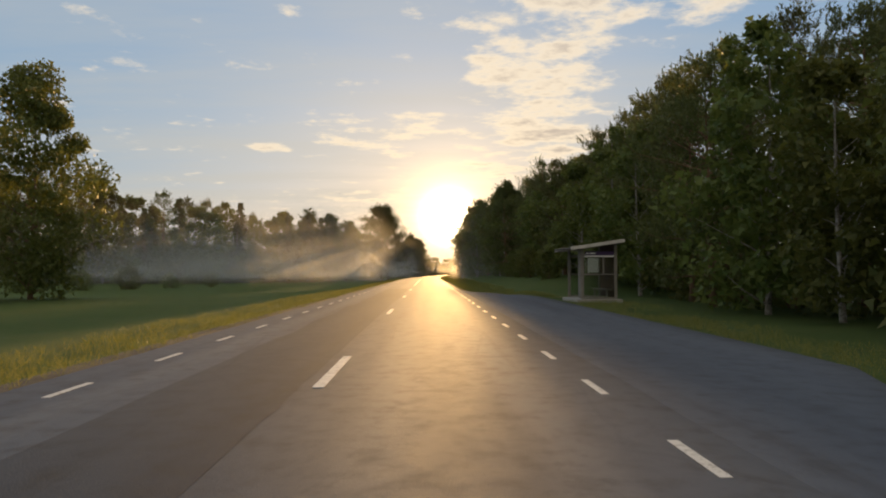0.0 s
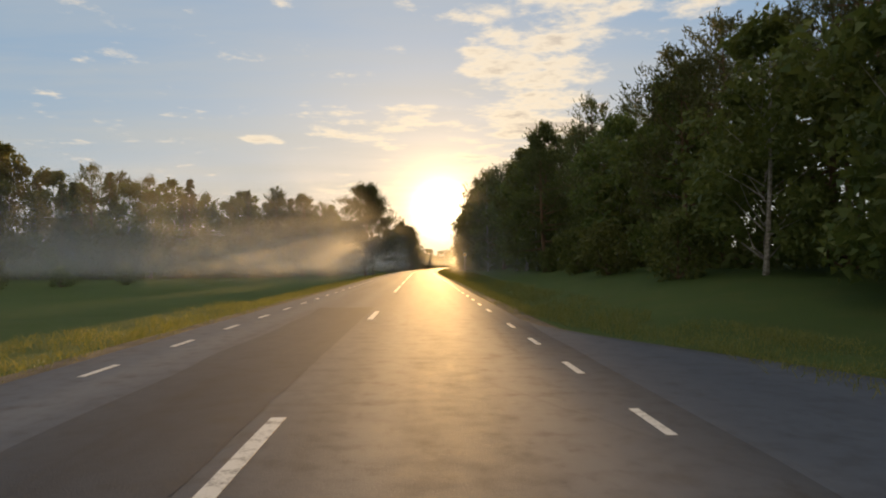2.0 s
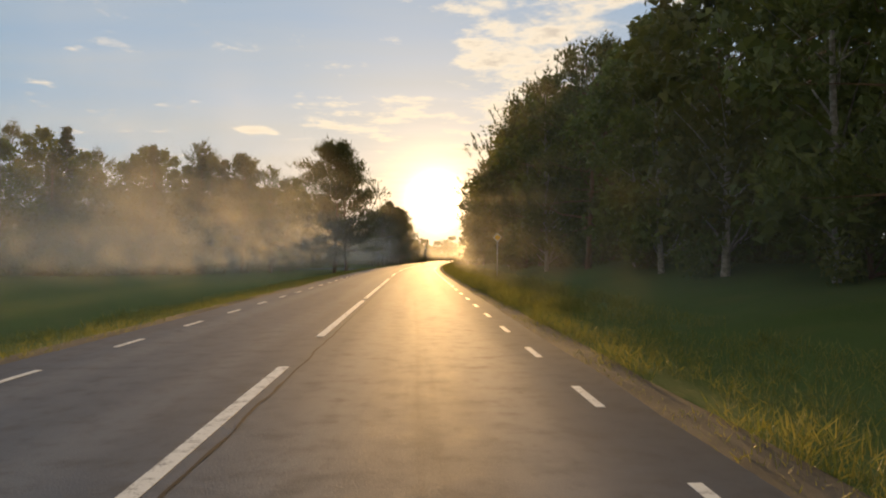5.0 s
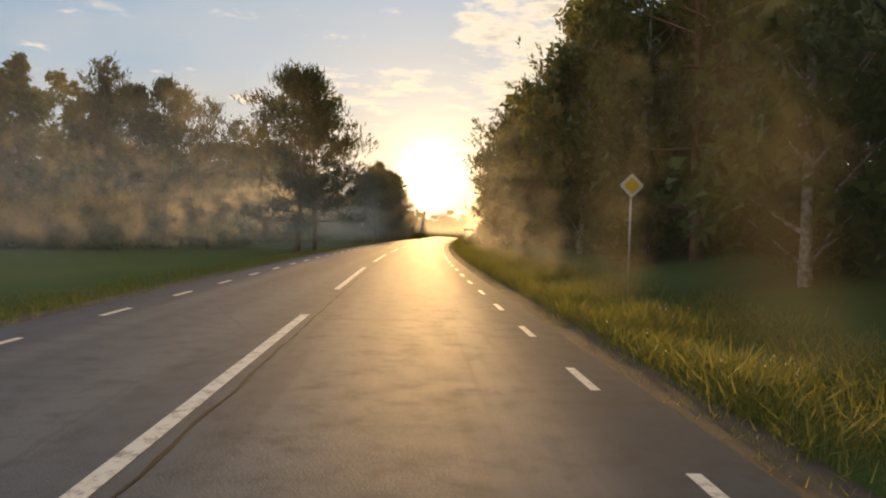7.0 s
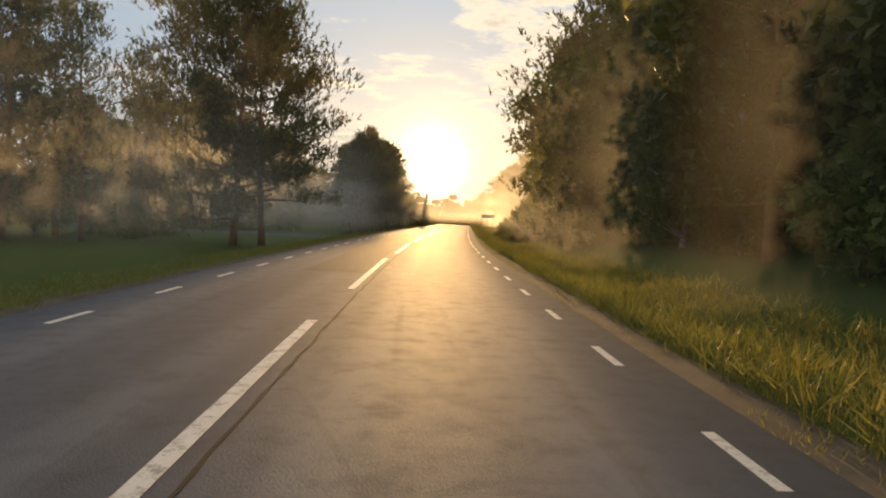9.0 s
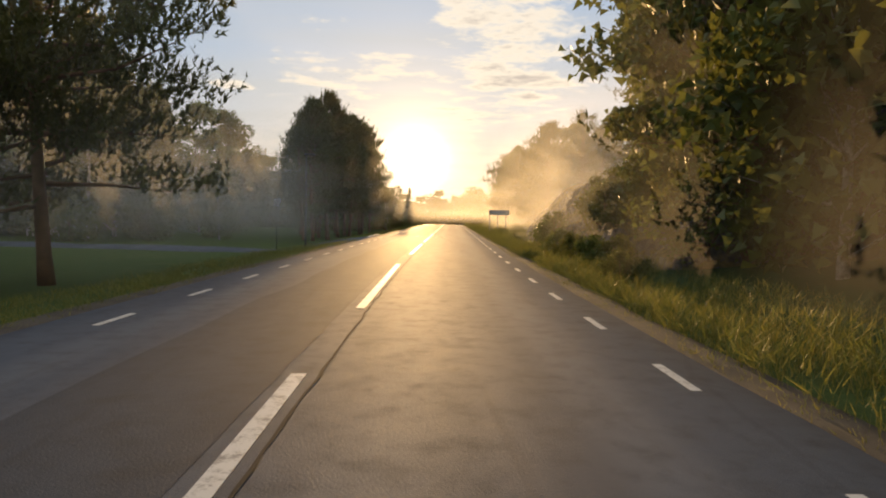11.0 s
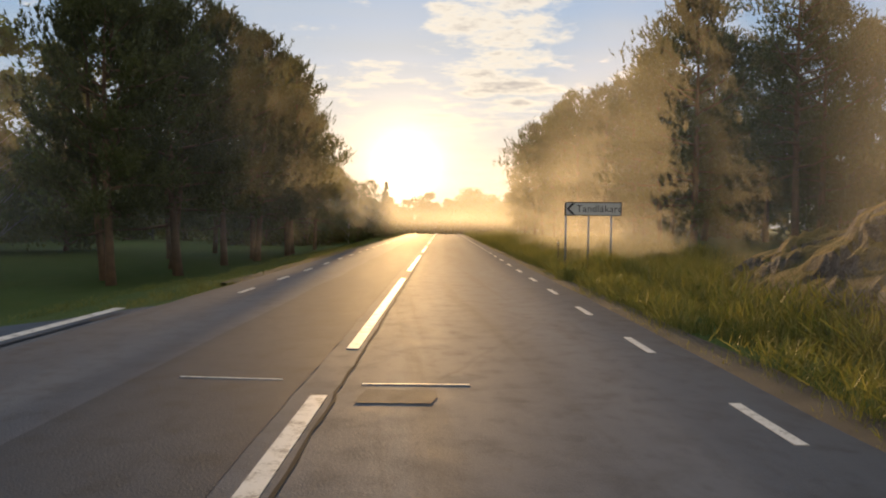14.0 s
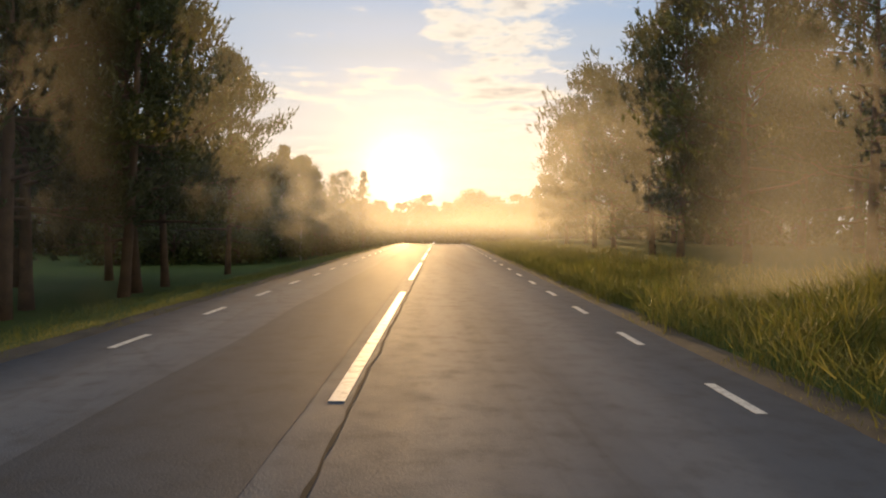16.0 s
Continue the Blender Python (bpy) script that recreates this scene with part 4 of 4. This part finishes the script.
def bus_shelter():
    """Wooden shelter, open to the road, with glazed end walls."""
    ob = upright("bus_shelter", 31.0, 8.1, 0.0, 0.0)
    long, deep, eave = 3.0, 1.6, 2.3
    part("floor_slab", box(bmesh.new(), (-0.25, -0.2, -0.35), (deep + 0.2, long + 0.2, 0.05), 0.02), CONCRETE, ob, "concrete slab")
    for x, y in ((0.05, 0.05), (0.05, long - 0.05), (deep - 0.05, 0.05), (deep - 0.05, long - 0.05)):
        part("post", box(bmesh.new(), (x - 0.06, y - 0.06, 0.05), (x + 0.06, y + 0.06, eave + (0.28 if x > 1 else 0)), 0.01), GREY_WOOD, ob, "grey-brown corner post")
    board = 0.135
    for k in range(int(long / board) - 1):
        y = 0.12 + k * board
        part("board", box(bmesh.new(), (deep - 0.03, y, 0.12), (deep, y + board - 0.012, eave + 0.2), 0.004), BROWN_WOOD, ob)
    for y in (0.02, long - 0.045):
        lower = part("lower_pane", box(bmesh.new(), (0.12, y, 0.14), (deep - 0.12, y + 0.01, 1.14)), GLASS, ob, "clear lower glass pane")
        lower.visible_shadow = False
        part("sill", box(bmesh.new(), (0.1, y - 0.02, 0.06), (deep - 0.1, y + 0.03, 0.14), 0.006), GREY_WOOD, ob, "pale sill")
        part("rail", box(bmesh.new(), (0.1, y - 0.02, 1.14), (deep - 0.1, y + 0.03, 1.2), 0.006), GREY_WOOD, ob, "grey-brown rail")
        part("header", box(bmesh.new(), (0.1, y - 0.02, 1.98), (deep - 0.1, y + 0.03, 2.10), 0.006), GREY_WOOD, ob, "grey-brown header")
        window = part("window_frame", box(bmesh.new(), (0.96, y - 0.015, 1.2), (1.03, y + 0.03, 1.98), 0.005), GREY_WOOD, ob, "grey-brown mullion")
        for x0, x1 in ((0.14, 0.96), (1.03, deep - 0.12)):
            pane = part("pane", box(bmesh.new(), (x0, y, 1.2), (x1, y + 0.008, 1.98)), GLASS, window, "clear window pane")
            pane.visible_shadow = False
    part("name_board", box(bmesh.new(), (0.14, -0.045, 2.02), (deep - 0.14, -0.022, 2.2), 0.006), PURPLE, ob, "dark purple stop board")
    for x0, x1 in ((0.2, 0.3), (0.36, 0.62)):
        part("text_bar", box(bmesh.new(), (x0, -0.052, 2.08), (x1, -0.0455, 2.14)), WHITE, ob, "white bar of lettering")
    part("white_strip", box(bmesh.new(), (0.14, -0.045, 1.94), (deep - 0.14, -0.022, 2.015), 0.004), WHITE, ob, "white strip under the stop board")
    part("notice", box(bmesh.new(), (0.30, 0.05, 1.25), (0.78, 0.06, 1.9)), WHITE, ob, "pale timetable notice behind the glass")
    part("front_board", box(bmesh.new(), (-0.02, 0.14, 0.1), (0.02, 0.62, 2.3), 0.006), GREY_WOOD, ob, "pale board beside the opening")
    part("bench", box(bmesh.new(), (deep - 0.5, 0.3, 0.44), (deep - 0.08, long - 0.3, 0.49), 0.01), GREY_WOOD, ob, "wooden bench")
    for y in (0.35, long - 0.4):
        part("bench_leg", box(bmesh.new(), (deep - 0.42, y, 0.05), (deep - 0.34, y + 0.06, 0.44), 0.005), GREY_WOOD, ob)
    for y in (0.05, 0.8, 1.55, 2.3, long - 0.05):
        bm = bmesh.new()
        tube(bm, [Vector((-0.5, y, eave - 0.03)), Vector((deep + 0.2, y, eave + 0.27))], [0.055, 0.055], 4)
        part("rafter", bm, GREY_WOOD, ob, "grey-brown rafter")
    bm = bmesh.new()
    box(bm, (-0.55, -0.4, 0.0), (deep + 0.25, long + 0.4, 0.06), 0.01)
    bmesh.ops.rotate(bm, verts=bm.verts, cent=(0, 0, 0), matrix=Matrix.Rotation(radians(-8.3), 3, "Y"))
    bmesh.ops.translate(bm, verts=bm.verts, vec=(0, 0, eave + 0.1))
    roof = part("roof", bm, ROOFING, ob, "dark felt roof")
    for y in (-0.425, long + 0.4):
        bm = box(bmesh.new(), (-0.57, y, -0.07), (deep + 0.27, y + 0.025, 0.075), 0.004)
        bmesh.ops.rotate(bm, verts=bm.verts, cent=(0, 0, 0), matrix=Matrix.Rotation(radians(-8.3), 3, "Y"))
        bmesh.ops.translate(bm, verts=bm.verts, vec=(0, 0, eave + 0.1))
        part("fascia", bm, WHITE_WOOD, roof, "pale barge board")
    return tagged(ob, "wooden bus shelter with pale posts and glazed end walls", "bus shelter")


def give_way_sign():
    """Triangular sign at the side road's mouth, seen from behind."""
    ob = upright("give_way_sign", 209.0, -10.4, radians(152))
    c = 2.12 - ob.matrix_basis.translation.z
    for name, r, y, mat, label in (("plate", 0.40, 0.0, STEEL, "grey back plate"), ("rim", 0.39, -0.006, SIGN_RED, "red rim"), ("field", 0.27, -0.012, YELLOW, "yellow field")):
        bm = bmesh.new()
        pts = [(r * math.sin(2 * math.pi * k / 3 + math.pi), r * math.cos(2 * math.pi * k / 3 + math.pi)) for k in range(3)]
        front = [bm.verts.new((x, y - 0.003, c + z)) for x, z in pts]
        back = [bm.verts.new((x, y + 0.003, c + z)) for x, z in pts]
        bm.faces.new(front), bm.faces.new(back[::-1])
        for i in range(3):
            bm.faces.new((front[i], back[i], back[(i + 1) % 3], front[(i + 1) % 3]))
        bmesh.ops.bevel(bm, geom=[e for e in bm.edges if abs(e.verts[0].co.y - e.verts[1].co.y) > 0.004], offset=0.05, segments=3, affect="EDGES")
        part(name, bm, mat, ob, label)
    part("post", tube(bmesh.new(), [Vector((0, 0.04, -0.5)), Vector((0, 0.04, c + 0.22))], [0.03, 0.03], 12), LAMP_GREEN, ob, "dark post")
    for z in (-0.08, 0.12):
        part("clamp", box(bmesh.new(), (-0.05, 0.0, c + z - 0.015), (0.05, 0.075, c + z + 0.015), 0.004), STEEL, ob)
    return tagged(ob, "triangular give way sign on a dark post, seen from behind", "road sign")


def marker_post():
    """Short snow marker in the verge."""
    ob = upright("marker_post", 227.0, 5.2)
    part("stake", tube(bmesh.new(), [Vector((0, 0, -0.3)), Vector((0, 0, 1.0)), Vector((0, 0, 1.02))], [0.025, 0.022, 0.012], 10), LAMP_GREEN, ob, "dark stake")
    part("reflector", tube(bmesh.new(), [Vector((0, 0, 0.86)), Vector((0, 0, 0.95))], [0.028, 0.028], 10), WHITE, ob, "white reflector band")
    return tagged(ob, "short dark marker post in the tall verge grass", "marker post")


def barrier(s, u, turn, length):
    """Low white rail fence far across the grass."""
    ob = upright("rail_fence", s, u, turn)
    for k in range(6):
        x = -length / 2 + length * k / 5
        part("post", box(bmesh.new(), (x - 0.06, -0.06, -0.3), (x + 0.06, 0.06, 0.85), 0.01), WHITE_WOOD, ob)
    for z in (0.45, 0.75):
        part("rail", box(bmesh.new(), (-length / 2, -0.075, z), (length / 2, -0.03, z + 0.12), 0.008), WHITE_WOOD, ob)
    return tagged(ob, "low white rail fence on the far grass", "fence")


direction_sign()
priority_sign()
give_way_sign()
marker_post()
street_lamp(205.4, -7.7, 4.95)
bus_shelter()
barrier(226, -36.5, radians(-35), 6.0)
plant("birch2", 225.9, -20.0, 5.2)


# ---- sheets standing in for mist ----
def make_mist_sheet_material(name, thick, gap, left=1.0, right=1.0):
    """See-through sheet standing in for mist and glare, with the low sun shining through: denser near the ground, torn
    into wisps, open over the carriageway where the camera passes.
    """
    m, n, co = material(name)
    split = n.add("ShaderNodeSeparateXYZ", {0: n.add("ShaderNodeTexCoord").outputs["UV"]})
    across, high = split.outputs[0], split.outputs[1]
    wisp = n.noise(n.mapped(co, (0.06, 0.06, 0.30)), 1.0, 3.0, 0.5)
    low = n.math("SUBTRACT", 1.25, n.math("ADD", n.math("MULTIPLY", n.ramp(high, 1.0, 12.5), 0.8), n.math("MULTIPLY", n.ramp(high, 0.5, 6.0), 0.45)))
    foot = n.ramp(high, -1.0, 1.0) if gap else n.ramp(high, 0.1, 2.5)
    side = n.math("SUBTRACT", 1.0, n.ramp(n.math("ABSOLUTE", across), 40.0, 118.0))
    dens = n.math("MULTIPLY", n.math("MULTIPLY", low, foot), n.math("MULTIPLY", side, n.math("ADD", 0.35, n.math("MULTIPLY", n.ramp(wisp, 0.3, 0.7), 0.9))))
    # left and right sides thinned apart to set how bright each side looks
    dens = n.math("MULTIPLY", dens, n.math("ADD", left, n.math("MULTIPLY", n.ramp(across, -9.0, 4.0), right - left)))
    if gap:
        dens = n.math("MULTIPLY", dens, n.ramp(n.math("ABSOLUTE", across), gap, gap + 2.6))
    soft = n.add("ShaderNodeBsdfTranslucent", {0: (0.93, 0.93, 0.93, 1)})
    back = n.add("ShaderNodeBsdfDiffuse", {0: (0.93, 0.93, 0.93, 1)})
    # rough refraction spreads the sun into a wide glow on each sheet
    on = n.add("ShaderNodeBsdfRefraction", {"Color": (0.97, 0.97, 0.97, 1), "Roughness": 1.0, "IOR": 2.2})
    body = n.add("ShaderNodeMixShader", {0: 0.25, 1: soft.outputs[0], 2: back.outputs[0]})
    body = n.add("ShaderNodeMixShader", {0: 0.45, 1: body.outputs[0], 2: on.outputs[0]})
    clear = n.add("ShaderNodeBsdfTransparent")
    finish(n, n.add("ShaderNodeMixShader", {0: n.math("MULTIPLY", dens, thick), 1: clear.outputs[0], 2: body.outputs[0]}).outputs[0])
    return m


def mist_sheets(name, label, mat, layers, gap):
    """Thin sheets across the road, one behind the other, bulging and uneven, standing in for the depth of mist."""
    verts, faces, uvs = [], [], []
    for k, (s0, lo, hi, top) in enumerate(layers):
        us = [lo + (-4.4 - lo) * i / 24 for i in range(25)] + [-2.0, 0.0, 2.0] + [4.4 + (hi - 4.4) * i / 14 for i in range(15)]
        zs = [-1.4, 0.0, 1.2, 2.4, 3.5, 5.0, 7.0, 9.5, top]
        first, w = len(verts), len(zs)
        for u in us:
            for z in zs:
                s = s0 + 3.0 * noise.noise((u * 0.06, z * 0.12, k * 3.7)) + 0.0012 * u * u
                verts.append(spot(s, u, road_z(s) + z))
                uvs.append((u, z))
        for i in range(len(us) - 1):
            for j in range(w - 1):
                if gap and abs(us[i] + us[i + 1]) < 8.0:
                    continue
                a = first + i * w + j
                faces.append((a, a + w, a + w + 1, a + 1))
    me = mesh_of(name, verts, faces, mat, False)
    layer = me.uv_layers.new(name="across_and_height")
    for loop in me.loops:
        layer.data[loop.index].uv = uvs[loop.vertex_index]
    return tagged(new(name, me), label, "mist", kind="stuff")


mist_sheets("meadow_mist", "see-through sheets standing in for pale mist over meadow and verges", make_mist_sheet_material("meadow_mist", MIST_MEADOW, 4.4, 1.0, 0.55),
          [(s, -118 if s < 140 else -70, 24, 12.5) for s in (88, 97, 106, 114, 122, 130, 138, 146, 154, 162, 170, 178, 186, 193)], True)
mist_sheets("roadside_mist", "see-through sheets standing in for golden mist beside the road", make_mist_sheet_material("roadside_mist", MIST_NEAR, 4.4, 0.55),
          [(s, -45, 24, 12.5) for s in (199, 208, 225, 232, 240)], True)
# these sheets start further out, so the sign's shadow doesn't show on them
mist_sheets("woodside_mist", "see-through sheets standing in for golden mist, set back from the sign", make_mist_sheet_material("woodside_mist", MIST_NEAR, 7.2, 0.42),
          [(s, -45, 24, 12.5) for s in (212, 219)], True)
mist_sheets("distant_mist", "see-through sheets standing in for golden mist over the road ahead", make_mist_sheet_material("distant_mist", MIST_FAR, 0.0, 0.6),
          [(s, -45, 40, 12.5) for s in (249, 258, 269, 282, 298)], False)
